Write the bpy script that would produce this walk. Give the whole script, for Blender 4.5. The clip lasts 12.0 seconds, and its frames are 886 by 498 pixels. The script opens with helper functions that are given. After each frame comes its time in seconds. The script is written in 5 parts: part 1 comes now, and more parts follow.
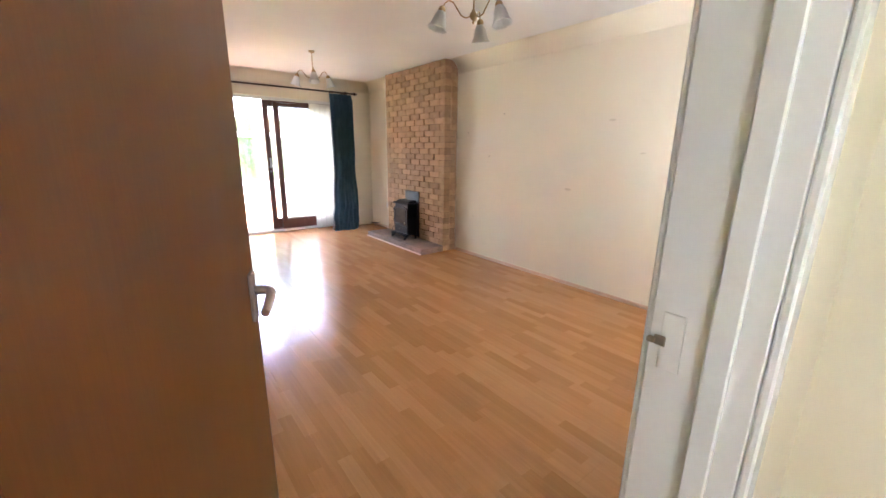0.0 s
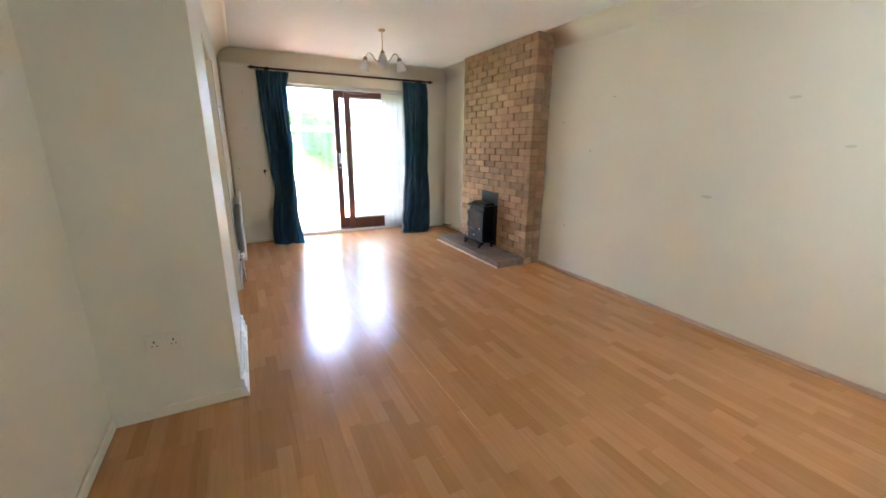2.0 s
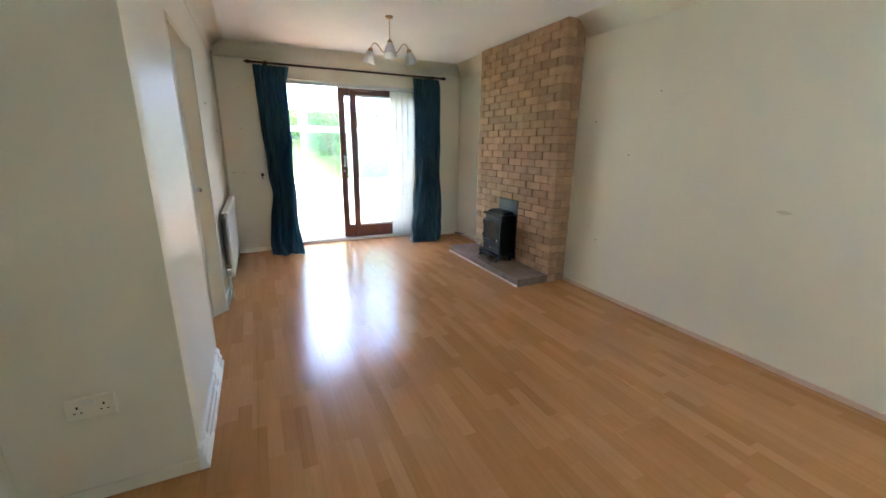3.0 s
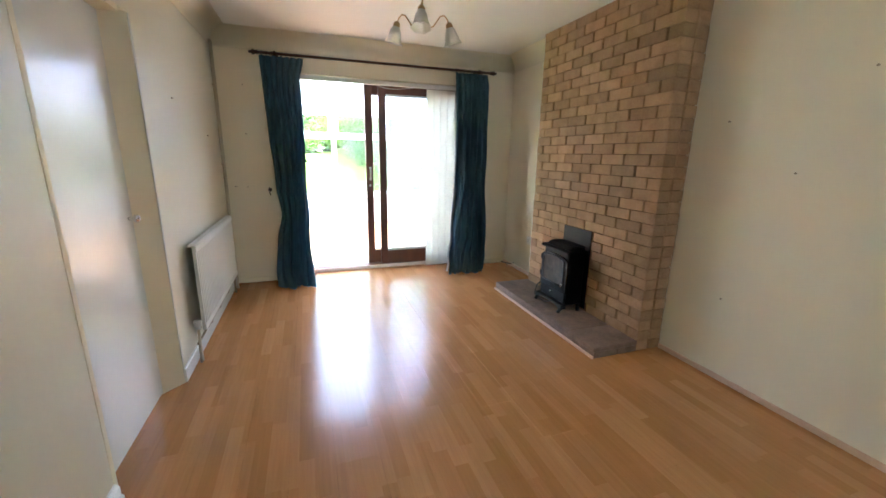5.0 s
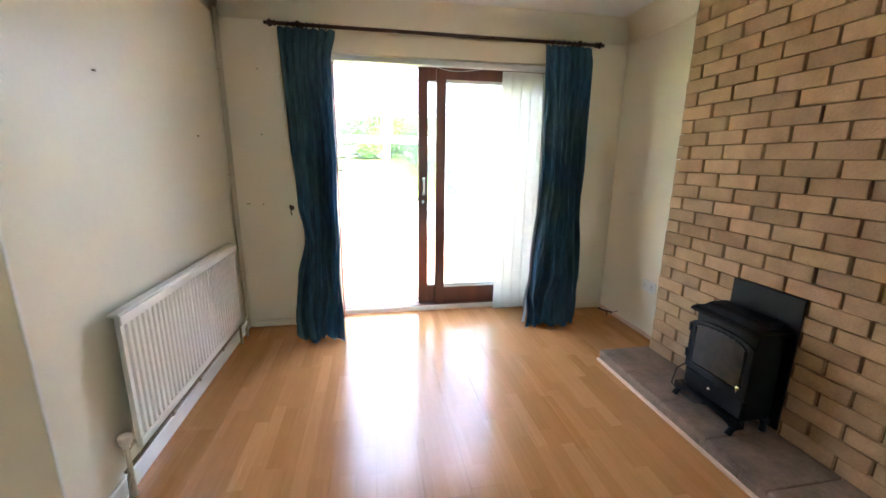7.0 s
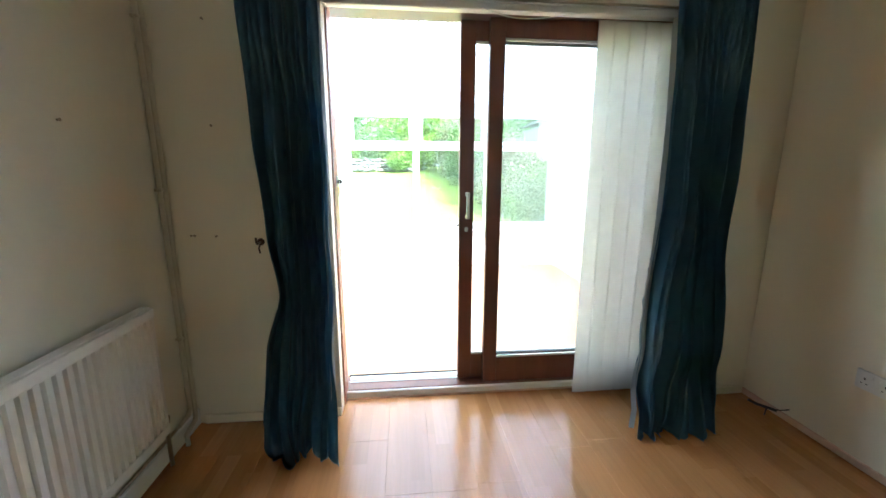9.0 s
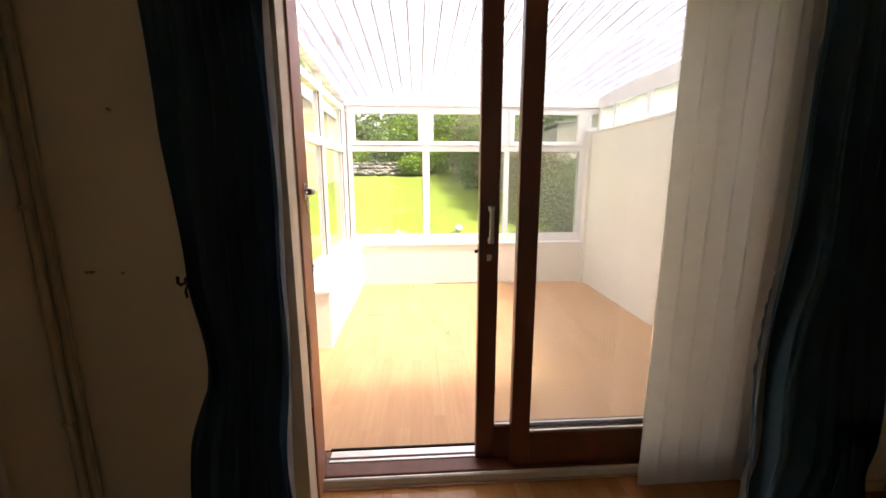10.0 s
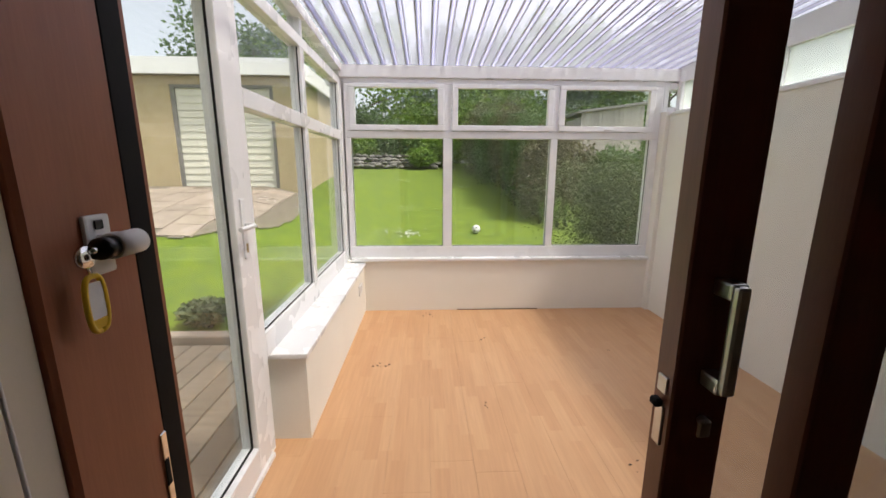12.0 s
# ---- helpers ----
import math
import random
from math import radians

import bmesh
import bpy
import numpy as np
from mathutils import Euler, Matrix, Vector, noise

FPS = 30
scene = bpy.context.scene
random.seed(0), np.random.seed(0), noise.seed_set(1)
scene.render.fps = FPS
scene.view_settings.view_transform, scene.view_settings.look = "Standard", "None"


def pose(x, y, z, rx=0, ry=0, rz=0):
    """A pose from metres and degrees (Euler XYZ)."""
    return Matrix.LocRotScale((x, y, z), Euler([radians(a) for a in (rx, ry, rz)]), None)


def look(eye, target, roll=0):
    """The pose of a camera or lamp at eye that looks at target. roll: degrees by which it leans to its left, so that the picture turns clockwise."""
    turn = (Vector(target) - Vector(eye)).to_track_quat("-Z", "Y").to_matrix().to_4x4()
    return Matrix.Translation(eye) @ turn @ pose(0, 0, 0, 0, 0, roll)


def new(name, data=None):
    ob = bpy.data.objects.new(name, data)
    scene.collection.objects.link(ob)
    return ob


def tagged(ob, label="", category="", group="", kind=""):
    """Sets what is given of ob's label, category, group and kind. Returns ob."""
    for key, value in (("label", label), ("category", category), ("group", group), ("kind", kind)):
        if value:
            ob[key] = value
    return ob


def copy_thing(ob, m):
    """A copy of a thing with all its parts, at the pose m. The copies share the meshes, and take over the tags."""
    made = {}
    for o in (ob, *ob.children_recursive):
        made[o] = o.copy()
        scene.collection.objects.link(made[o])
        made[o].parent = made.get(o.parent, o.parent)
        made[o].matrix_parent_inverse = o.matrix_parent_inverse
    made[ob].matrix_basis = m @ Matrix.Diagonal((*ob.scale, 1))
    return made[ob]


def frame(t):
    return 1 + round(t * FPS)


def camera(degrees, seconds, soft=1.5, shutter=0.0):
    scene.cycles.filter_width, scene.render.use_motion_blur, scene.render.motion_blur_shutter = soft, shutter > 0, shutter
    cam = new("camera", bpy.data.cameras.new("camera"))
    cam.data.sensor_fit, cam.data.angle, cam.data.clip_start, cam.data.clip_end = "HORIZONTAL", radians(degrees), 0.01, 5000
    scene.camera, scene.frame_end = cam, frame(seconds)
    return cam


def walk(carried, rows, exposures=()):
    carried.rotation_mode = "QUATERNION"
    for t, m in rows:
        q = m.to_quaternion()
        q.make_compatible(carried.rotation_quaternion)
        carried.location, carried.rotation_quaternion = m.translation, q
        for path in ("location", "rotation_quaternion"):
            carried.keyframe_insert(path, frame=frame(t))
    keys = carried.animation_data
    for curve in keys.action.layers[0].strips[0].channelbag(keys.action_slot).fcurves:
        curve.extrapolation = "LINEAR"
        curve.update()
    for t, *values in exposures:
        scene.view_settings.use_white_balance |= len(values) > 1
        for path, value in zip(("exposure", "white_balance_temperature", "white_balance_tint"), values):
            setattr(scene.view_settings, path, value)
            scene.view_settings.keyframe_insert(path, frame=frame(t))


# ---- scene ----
# ---- camera and walk ----
cam = camera(97.7, 12.0, soft=1.6)
ROWS = [
    (0.0, 0.000, 0.000, 1.324, -37.91, -14.28, -0.67),
    (0.5, 0.098, 0.149, 1.340, -33.38, -14.74, -0.03),
    (1.0, 0.183, 0.304, 1.320, -30.36, -14.88, -0.04),
    (1.5, 0.277, 0.496, 1.305, -28.36, -14.93, -0.21),
    (2.0, 0.391, 0.659, 1.310, -26.94, -15.06, -0.47),
    (2.5, 0.482, 0.900, 1.306, -26.47, -15.18, -0.60),
    (3.0, 0.594, 1.112, 1.319, -25.27, -14.90, -0.63),
    (5.0, 1.014, 2.097, 1.328, -19.03, -13.71, -0.93),
    (5.5, 1.117, 2.391, 1.326, -16.64, -13.59, -0.81),
    (6.0, 1.213, 2.686, 1.330, -14.11, -13.20, -0.66),
    (6.5, 1.239, 2.969, 1.329, -12.02, -13.05, -0.75),
    (7.0, 1.269, 3.268, 1.331, -10.14, -13.02, -0.72),
    (9.0, 1.350, 4.462, 1.286, -5.65, -11.18, -0.10),
    (9.5, 1.406, 4.801, 1.296, -4.42, -10.84, 0.02),
    (10.0, 1.412, 5.096, 1.294, -3.68, -10.69, 0.07),
    (10.5, 1.363, 5.411, 1.306, -3.59, -10.43, 0.00),
    (11.0, 1.365, 5.675, 1.303, -3.05, -10.67, -0.23),
    (11.5, 1.364, 5.938, 1.311, -2.39, -10.96, -0.48),
    (12.0, 1.323, 6.155, 1.312, -2.42, -11.70, -0.21),
]
EXPOSURES = [(0.0, 5.6, 5400, 15), (1.0, 5.55, 5350, 13), (2.0, 5.35, 5050, 6), (3.2, 5.0, 4900, 0), (5.0, 5.0, 5250, 2), (7.0, 5.15, 5300, 1), (8.2, 4.75, 5250, -5), (9.0, 4.2, 5300, -5), (9.5, 3.1, 7000, 15), (10.0, 2.4, 7700, 16), (10.5, 1.85, 7200, 12), (11.2, 1.3, 6800, 10), (12.0, 0.92, 6700, 10)]
walk(cam, [(t, pose(x, y, z, 90 + pitch, roll, yaw)) for t, x, y, z, yaw, pitch, roll in ROWS], EXPOSURES)

# ---- world, sun ----
SUN_EL, SUN_AZ = radians(59), radians(112)
world = bpy.data.worlds.new("world")
scene.world = world
world.use_nodes = True
wn = world.node_tree.nodes
sky = wn.new("ShaderNodeTexSky")
sky.sky_type, sky.sun_disc = "NISHITA", False
sky.sun_elevation, sky.sun_rotation = SUN_EL, SUN_AZ
sky.air_density, sky.dust_density = 1.0, 4.0
wn["Background"].inputs["Strength"].default_value = 0.15
haze = wn.new("ShaderNodeHueSaturation")
haze.inputs["Saturation"].default_value = 0.35
world.node_tree.links.new(sky.outputs["Color"], haze.inputs["Color"])
world.node_tree.links.new(haze.outputs["Color"], wn["Background"].inputs["Color"])
sun = new("sun", bpy.data.lights.new("sun", "SUN"))
sun.data.energy, sun.data.angle, sun.data.color = 2.5, radians(6.0), (1.0, 0.95, 0.87)
sun_from = Vector((math.sin(SUN_AZ) * math.cos(SUN_EL), math.cos(SUN_AZ) * math.cos(SUN_EL), math.sin(SUN_EL)))
sun.matrix_world = look(sun_from * 50, (0, 0, 0))
# fill lamp in an added, unseen front window, to brighten the living room
room_fill = new("room_fill_light", bpy.data.lights.new("room_fill_light", "AREA"))
room_fill.data.shape, room_fill.data.size, room_fill.data.size_y = "RECTANGLE", 1.1, 1.1
room_fill.data.energy, room_fill.data.color = 0.15, (1.0, 0.96, 0.90)
room_fill.matrix_world = look((2.65, 0.235, 1.45), (2.65, 3.0, 1.45))


# ---- materials ----
def shader(name):
    m = bpy.data.materials.new(name)
    m.use_nodes = True
    nt = m.node_tree
    return m, nt, nt.nodes["Principled BSDF"], (lambda a, b: nt.links.new(a, b))


def mathnode(nt, op, a, b=None, c=None):
    n = nt.nodes.new("ShaderNodeMath")
    n.operation = op
    for i, v in enumerate((a, b, c)):
        if v is None:
            continue
        if isinstance(v, (int, float)):
            n.inputs[i].default_value = v
        else:
            nt.links.new(v, n.inputs[i])
    return n.outputs[0]


def noise_tex(nt, scale, detail=4.0, rough=0.55, stretch=None, offset=None):
    geo = nt.nodes.new("ShaderNodeNewGeometry")
    mp = nt.nodes.new("ShaderNodeMapping")
    nt.links.new(geo.outputs["Position"], mp.inputs["Vector"])
    mp.inputs["Scale"].default_value = stretch or (1, 1, 1)
    if offset is not None:
        nt.links.new(offset, mp.inputs["Location"])
    n = nt.nodes.new("ShaderNodeTexNoise")
    nt.links.new(mp.outputs["Vector"], n.inputs["Vector"])
    n.inputs["Scale"].default_value, n.inputs["Detail"].default_value, n.inputs["Roughness"].default_value = scale, detail, rough
    return n.outputs["Fac"]


def ramp(nt, fac, stops):
    r = nt.nodes.new("ShaderNodeValToRGB")
    el = r.color_ramp.elements
    while len(el) < len(stops):
        el.new(0.5)
    for e, (p, c) in zip(el, stops):
        e.position, e.color = p, (*c, 1)
    nt.links.new(fac, r.inputs["Fac"])
    return r.outputs["Color"]


def mixrgb(nt, fac, a, b, mode="MIX"):
    n = nt.nodes.new("ShaderNodeMix")
    n.data_type, n.blend_type = "RGBA", mode
    for sock, v in ((n.inputs[0], fac), (n.inputs[6], a), (n.inputs[7], b)):
        if isinstance(v, (int, float)):
            sock.default_value = v
        elif isinstance(v, tuple):
            sock.default_value = (*v, 1)
        else:
            nt.links.new(v, sock)
    return n.outputs[2]


def bump(nt, bsdf, height, strength, distance=0.01):
    b = nt.nodes.new("ShaderNodeBump")
    b.inputs["Strength"].default_value, b.inputs["Distance"].default_value = strength, distance
    nt.links.new(height, b.inputs["Height"])
    nt.links.new(b.outputs["Normal"], bsdf.inputs["Normal"])


def surf(name, dark, light, scale=3.0, rough=0.5, metal=0.0, fine=60.0, relief=0.1, stretch=None, spread=0.0, rough_var=0.08):
    """Two-scale varied surface; spread varies the brightness from object to object."""
    m, nt, bsdf, link = shader(name)
    big = noise_tex(nt, scale, 3, 0.6, stretch)
    small = noise_tex(nt, fine, 4, 0.6, stretch)
    f = mathnode(nt, "MULTIPLY_ADD", small, 0.35, mathnode(nt, "MULTIPLY", big, 0.65))
    col = ramp(nt, f, [(0.3, dark), (0.7, light)])
    if spread:
        info = nt.nodes.new("ShaderNodeObjectInfo")
        k = mathnode(nt, "MULTIPLY_ADD", info.outputs["Random"], 2 * spread, 1 - spread)
        comb = nt.nodes.new("ShaderNodeCombineColor")
        for i in range(3):
            link(k, comb.inputs[i])
        col = mixrgb(nt, 1.0, col, comb.outputs[0], "MULTIPLY")
    link(col, bsdf.inputs["Base Color"])
    r = mathnode(nt, "MULTIPLY_ADD", big, 2 * rough_var, rough - rough_var)
    link(r, bsdf.inputs["Roughness"])
    bsdf.inputs["Metallic"].default_value = metal
    if relief:
        bump(nt, bsdf, small, relief, 0.004)
    return m


def laminate(name, tones, rough=0.2, strip=0.0645, length=0.43):
    """Three-strip laminate: short staves of varied tone with long grain, glossy wear layer."""
    m, nt, bsdf, link = shader(name)
    geo = nt.nodes.new("ShaderNodeNewGeometry")
    sep = nt.nodes.new("ShaderNodeSeparateXYZ")
    link(geo.outputs["Position"], sep.inputs[0])
    col = mathnode(nt, "FLOOR", mathnode(nt, "DIVIDE", sep.outputs[0], strip))
    wn1 = nt.nodes.new("ShaderNodeTexWhiteNoise")
    wn1.noise_dimensions = "1D"
    link(col, wn1.inputs["W"])
    along = mathnode(nt, "ADD", mathnode(nt, "DIVIDE", sep.outputs[1], length), mathnode(nt, "MULTIPLY", wn1.outputs["Value"], 7.3))
    piece = mathnode(nt, "FLOOR", along)
    comb = nt.nodes.new("ShaderNodeCombineXYZ")
    link(col, comb.inputs[0])
    link(piece, comb.inputs[1])
    wn2 = nt.nodes.new("ShaderNodeTexWhiteNoise")
    wn2.noise_dimensions = "3D"
    link(comb.outputs[0], wn2.inputs["Vector"])
    tone = ramp(nt, wn2.outputs["Value"], [(0.0, tones[0]), (0.5, tones[1]), (1.0, tones[2])])
    shift = nt.nodes.new("ShaderNodeVectorMath")
    shift.operation = "SCALE"
    link(wn2.outputs["Color"], shift.inputs[0])
    shift.inputs["Scale"].default_value = 20
    grain = noise_tex(nt, 1.0, 6, 0.62, (70, 3.2, 1), shift.outputs[0])
    g = ramp(nt, grain, [(0.3, (0.84, 0.82, 0.80)), (0.68, (1.04, 1.04, 1.04))])
    c = mixrgb(nt, 0.6, tone, g, "MULTIPLY")
    blot = noise_tex(nt, 1.3, 3, 0.6)
    c = mixrgb(nt, 0.35, c, ramp(nt, blot, [(0.3, (0.86, 0.84, 0.82)), (0.7, (1, 1, 1))]), "MULTIPLY")
    link(c, bsdf.inputs["Base Color"])
    smear = noise_tex(nt, 5.0, 4, 0.65)
    link(mathnode(nt, "MULTIPLY_ADD", smear, 0.16, rough - 0.08), bsdf.inputs["Roughness"])
    wave = noise_tex(nt, 9.0, 2, 0.5, (1, 0.35, 1))
    bump(nt, bsdf, wave, 0.05, 0.004)
    return m


def glass(name, tint=(0.97, 0.985, 0.98), rough=0.0):
    """Thin pane: clear straight through, with a sheen that grows towards grazing."""
    m, nt, bsdf, link = shader(name)
    nt.nodes.remove(bsdf)
    out = nt.nodes["Material Output"]
    tr = nt.nodes.new("ShaderNodeBsdfTransparent")
    tr.inputs[0].default_value = (*tint, 1)
    gl = nt.nodes.new("ShaderNodeBsdfGlossy")
    gl.inputs["Roughness"].default_value = 0.02
    lw = nt.nodes.new("ShaderNodeLayerWeight")
    mx = nt.nodes.new("ShaderNodeMixShader")
    link(mathnode(nt, "MULTIPLY_ADD", mathnode(nt, "POWER", lw.outputs["Facing"], 5.0), 0.7, 0.035), mx.inputs[0])
    link(tr.outputs[0], mx.inputs[1])
    link(gl.outputs[0], mx.inputs[2])
    dust = nt.nodes.new("ShaderNodeBsdfTranslucent")
    dust.inputs[0].default_value = (0.8, 0.82, 0.8, 1)
    film = nt.nodes.new("ShaderNodeMixShader")
    link(mathnode(nt, "MULTIPLY", noise_tex(nt, 3.0, 4, 0.6), 0.045), film.inputs[0])
    link(mx.outputs[0], film.inputs[1])
    link(dust.outputs[0], film.inputs[2])
    link(film.outputs[0], out.inputs["Surface"])
    return m


def veil(name, colour, through_part, rough=0.4, clear=0.0):
    """A sheet that scatters light through itself (roof sheet, blind fabric, glass shade, leaf)."""
    m, nt, bsdf, link = shader(name)
    out = nt.nodes["Material Output"]
    n = noise_tex(nt, 14, 4, 0.6)
    c = mixrgb(nt, n, tuple(v * 0.85 for v in colour), colour)
    link(c, bsdf.inputs["Base Color"])
    bsdf.inputs["Roughness"].default_value = rough
    tl = nt.nodes.new("ShaderNodeBsdfTranslucent")
    link(c, tl.inputs["Color"])
    mx = nt.nodes.new("ShaderNodeMixShader")
    mx.inputs[0].default_value = through_part
    link(bsdf.outputs[0], mx.inputs[1])
    link(tl.outputs[0], mx.inputs[2])
    last = mx.outputs[0]
    if clear:
        tr = nt.nodes.new("ShaderNodeBsdfTransparent")
        m2 = nt.nodes.new("ShaderNodeMixShader")
        m2.inputs[0].default_value = clear
        link(last, m2.inputs[1])
        link(tr.outputs[0], m2.inputs[2])
        last = m2.outputs[0]
    link(last, out.inputs["Surface"])
    return m


CREAM = surf("cream_emulsion", (0.79, 0.718, 0.56), (0.835, 0.763, 0.605), 1.2, 0.6, 0, 240, 0.06)
CONS_WHITE = surf("white_masonry_paint", (0.79, 0.765, 0.685), (0.85, 0.825, 0.745), 1.6, 0.7, 0, 120, 0.05)
CEILING = surf("ceiling_white", (0.78, 0.76, 0.72), (0.84, 0.82, 0.78), 1.5, 0.75, 0, 160, 0.10)
GLOSS = surf("white_gloss_paint", (0.79, 0.775, 0.74), (0.84, 0.825, 0.79), 2.0, 0.22, 0, 50, 0.03)
GLOSS_WALL = surf("pale_cream_satin", (0.72, 0.68, 0.56), (0.77, 0.73, 0.61), 1.5, 0.38, 0, 30, 0.02)
PVC = surf("white_pvc", (0.80, 0.80, 0.80), (0.85, 0.85, 0.85), 3.0, 0.28, 0, 80, 0.02)
SEAL = surf("black_rubber_seal", (0.006, 0.006, 0.006), (0.011, 0.011, 0.011), 8, 0.7)
SEAL.node_tree.nodes["Principled BSDF"].inputs["Specular IOR Level"].default_value = 0.2
DOOR_WOOD = surf("brown_veneer", (0.135, 0.046, 0.012), (0.185, 0.066, 0.019), 0.9, 0.34, 0, 26, 0.03, (6, 6, 0.5))
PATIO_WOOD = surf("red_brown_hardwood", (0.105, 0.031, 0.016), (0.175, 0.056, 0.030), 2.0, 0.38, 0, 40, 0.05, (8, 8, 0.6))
# paler tone of the patio hardwood, for the jamb with the lock
JAMB_WOOD = surf("pale_red_hardwood", (0.30, 0.105, 0.052), (0.42, 0.16, 0.083), 2.0, 0.42, 0, 40, 0.05, (8, 8, 0.6))
FLOOR = laminate("beech_laminate", ((0.435, 0.204, 0.066), (0.49, 0.237, 0.082), (0.545, 0.277, 0.102)))
FLOOR2 = laminate("worn_beech_laminate", ((0.575, 0.318, 0.16), (0.60, 0.342, 0.176), (0.625, 0.366, 0.192)), 0.42)
BRICK = surf("brown_brick", (0.285, 0.165, 0.080), (0.455, 0.280, 0.145), 9.0, 0.88, 0, 90, 0.8, None, 0.20)
MORTAR = surf("brown_mortar", (0.105, 0.060, 0.030), (0.165, 0.098, 0.050), 20, 0.95, 0, 200, 0.5)
QUARRY = surf("brown_quarry_slab", (0.105, 0.066, 0.044), (0.285, 0.19, 0.135), 8, 0.55, 0, 60, 0.35, None, 0.06)
BEAD = surf("pale_wood_bead", (0.60, 0.40, 0.28), (0.70, 0.50, 0.36), 6, 0.4, 0, 60, 0.05)
IRON = surf("black_cast_iron", (0.005, 0.0055, 0.006), (0.009, 0.0095, 0.010), 9, 0.36, 0.0, 160, 0.15)
IRON.node_tree.nodes["Principled BSDF"].inputs["Specular IOR Level"].default_value = 0.14
CHROME = surf("chrome", (0.75, 0.75, 0.75), (0.85, 0.85, 0.85), 10, 0.15, 1.0, 90, 0.0)
ALU = surf("satin_aluminium", (0.55, 0.54, 0.52), (0.66, 0.65, 0.63), 12, 0.32, 1.0, 120, 0.03)
BRASS = surf("dull_brass", (0.40, 0.28, 0.14), (0.55, 0.40, 0.22), 20, 0.32, 1.0, 90, 0.05)
CURTAIN = surf("teal_cotton", (0.066, 0.135, 0.200), (0.108, 0.205, 0.288), 5, 0.85, 0, 400, 0.25)
LINING = veil("pale_lining", (0.62, 0.62, 0.60), 0.4, 0.8)
ROD = surf("dark_stained_wood", (0.030, 0.012, 0.007), (0.055, 0.022, 0.012), 8, 0.35, 0, 60, 0.05)
BLIND = veil("cream_blind_fabric", (0.90, 0.875, 0.80), 0.50, 0.8)
NET = veil("white_net", (0.85, 0.85, 0.84), 0.5, 0.8)
SHADE = veil("frosted_glass", (0.88, 0.87, 0.84), 0.5, 0.25)
RAD = surf("white_radiator_enamel", (0.72, 0.70, 0.66), (0.80, 0.78, 0.74), 3, 0.35, 0, 60, 0.03)
PLASTIC = surf("white_plastic", (0.70, 0.69, 0.66), (0.78, 0.77, 0.74), 6, 0.35, 0, 60, 0.02)
PLATE = surf("worn_grey_metal", (0.24, 0.20, 0.17), (0.42, 0.38, 0.34), 18, 0.4, 0.5, 90, 0.1)
BLACK = surf("black_plastic", (0.012, 0.012, 0.012), (0.02, 0.02, 0.02), 8, 0.4)
YELLOW = surf("yellow_plastic", (0.75, 0.48, 0.02), (0.85, 0.56, 0.04), 12, 0.35)
PAPER = surf("paper_tag", (0.75, 0.75, 0.72), (0.82, 0.82, 0.80), 20, 0.7)
SMUDGE = surf("wall_filler", (0.64, 0.57, 0.43), (0.72, 0.65, 0.49), 30, 0.8)
PIPE = surf("cream_painted_pipe", (0.52, 0.45, 0.32), (0.60, 0.53, 0.40), 8, 0.4)
COPPER = surf("tarnished_copper", (0.30, 0.24, 0.17), (0.42, 0.36, 0.28), 20, 0.35, 0.8)
PANE = glass("window_glass")
PATIO_PANE = glass("patio_double_glass", (0.93, 0.945, 0.945))
TEXGLASS = veil("obscure_glass", (0.86, 0.93, 0.88), 0.45, 0.12, 0.45)
STOVE_GLASS = surf("smoked_stove_glass", (0.016, 0.013, 0.010), (0.06, 0.048, 0.034), 16, 0.16, 0, 40, 0.0)
STOVE_GLASS.node_tree.nodes["Principled BSDF"].inputs["Specular IOR Level"].default_value = 0.22
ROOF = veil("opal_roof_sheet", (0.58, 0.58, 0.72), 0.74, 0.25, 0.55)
# darker blue tone and grey: rib shading put into the colour
ROOF_SHADE = veil("opal_roof_rib_shade", (0.46, 0.46, 0.66), 0.7, 0.25, 0.12)
ROOF_LINE = surf("grey_roof_shade_line", (0.30, 0.30, 0.36), (0.42, 0.42, 0.48), 8, 0.5)


# ---- mesh helpers ----
def box(bm, x0, x1, y0, y1, z0, z1, bevel=0.0, seg=1):
    vs = [bm.verts.new(p) for p in ((x0, y0, z0), (x1, y0, z0), (x1, y1, z0), (x0, y1, z0), (x0, y0, z1), (x1, y0, z1), (x1, y1, z1), (x0, y1, z1))]
    fs = [bm.faces.new([vs[i] for i in q]) for q in ((0, 3, 2, 1), (4, 5, 6, 7), (0, 1, 5, 4), (1, 2, 6, 5), (2, 3, 7, 6), (3, 0, 4, 7))]
    if bevel:
        es = list({e for f in fs for e in f.edges})
        bmesh.ops.bevel(bm, geom=es, offset=bevel, segments=seg, affect="EDGES", profile=0.6)
    return bm


def boxes(*bs, bevel=0.0, seg=1):
    bm = bmesh.new()
    for b in bs:
        box(bm, *b, bevel=bevel, seg=seg)
    return bm


def prism(bm, outline, axis, a0, a1):
    """Closed outline (pairs in the two other axes, in order) drawn out along an axis."""
    def at(p, a):
        return {"x": (a, p[0], p[1]), "y": (p[0], a, p[1]), "z": (p[0], p[1], a)}[axis]
    lo, hi = [bm.verts.new(at(p, a0)) for p in outline], [bm.verts.new(at(p, a1)) for p in outline]
    n = len(outline)
    for i in range(n):
        bm.faces.new((lo[i], lo[(i + 1) % n], hi[(i + 1) % n], hi[i]))
    bm.faces.new(lo[::-1])
    bm.faces.new(hi)
    bmesh.ops.recalc_face_normals(bm, faces=bm.faces)
    return bm


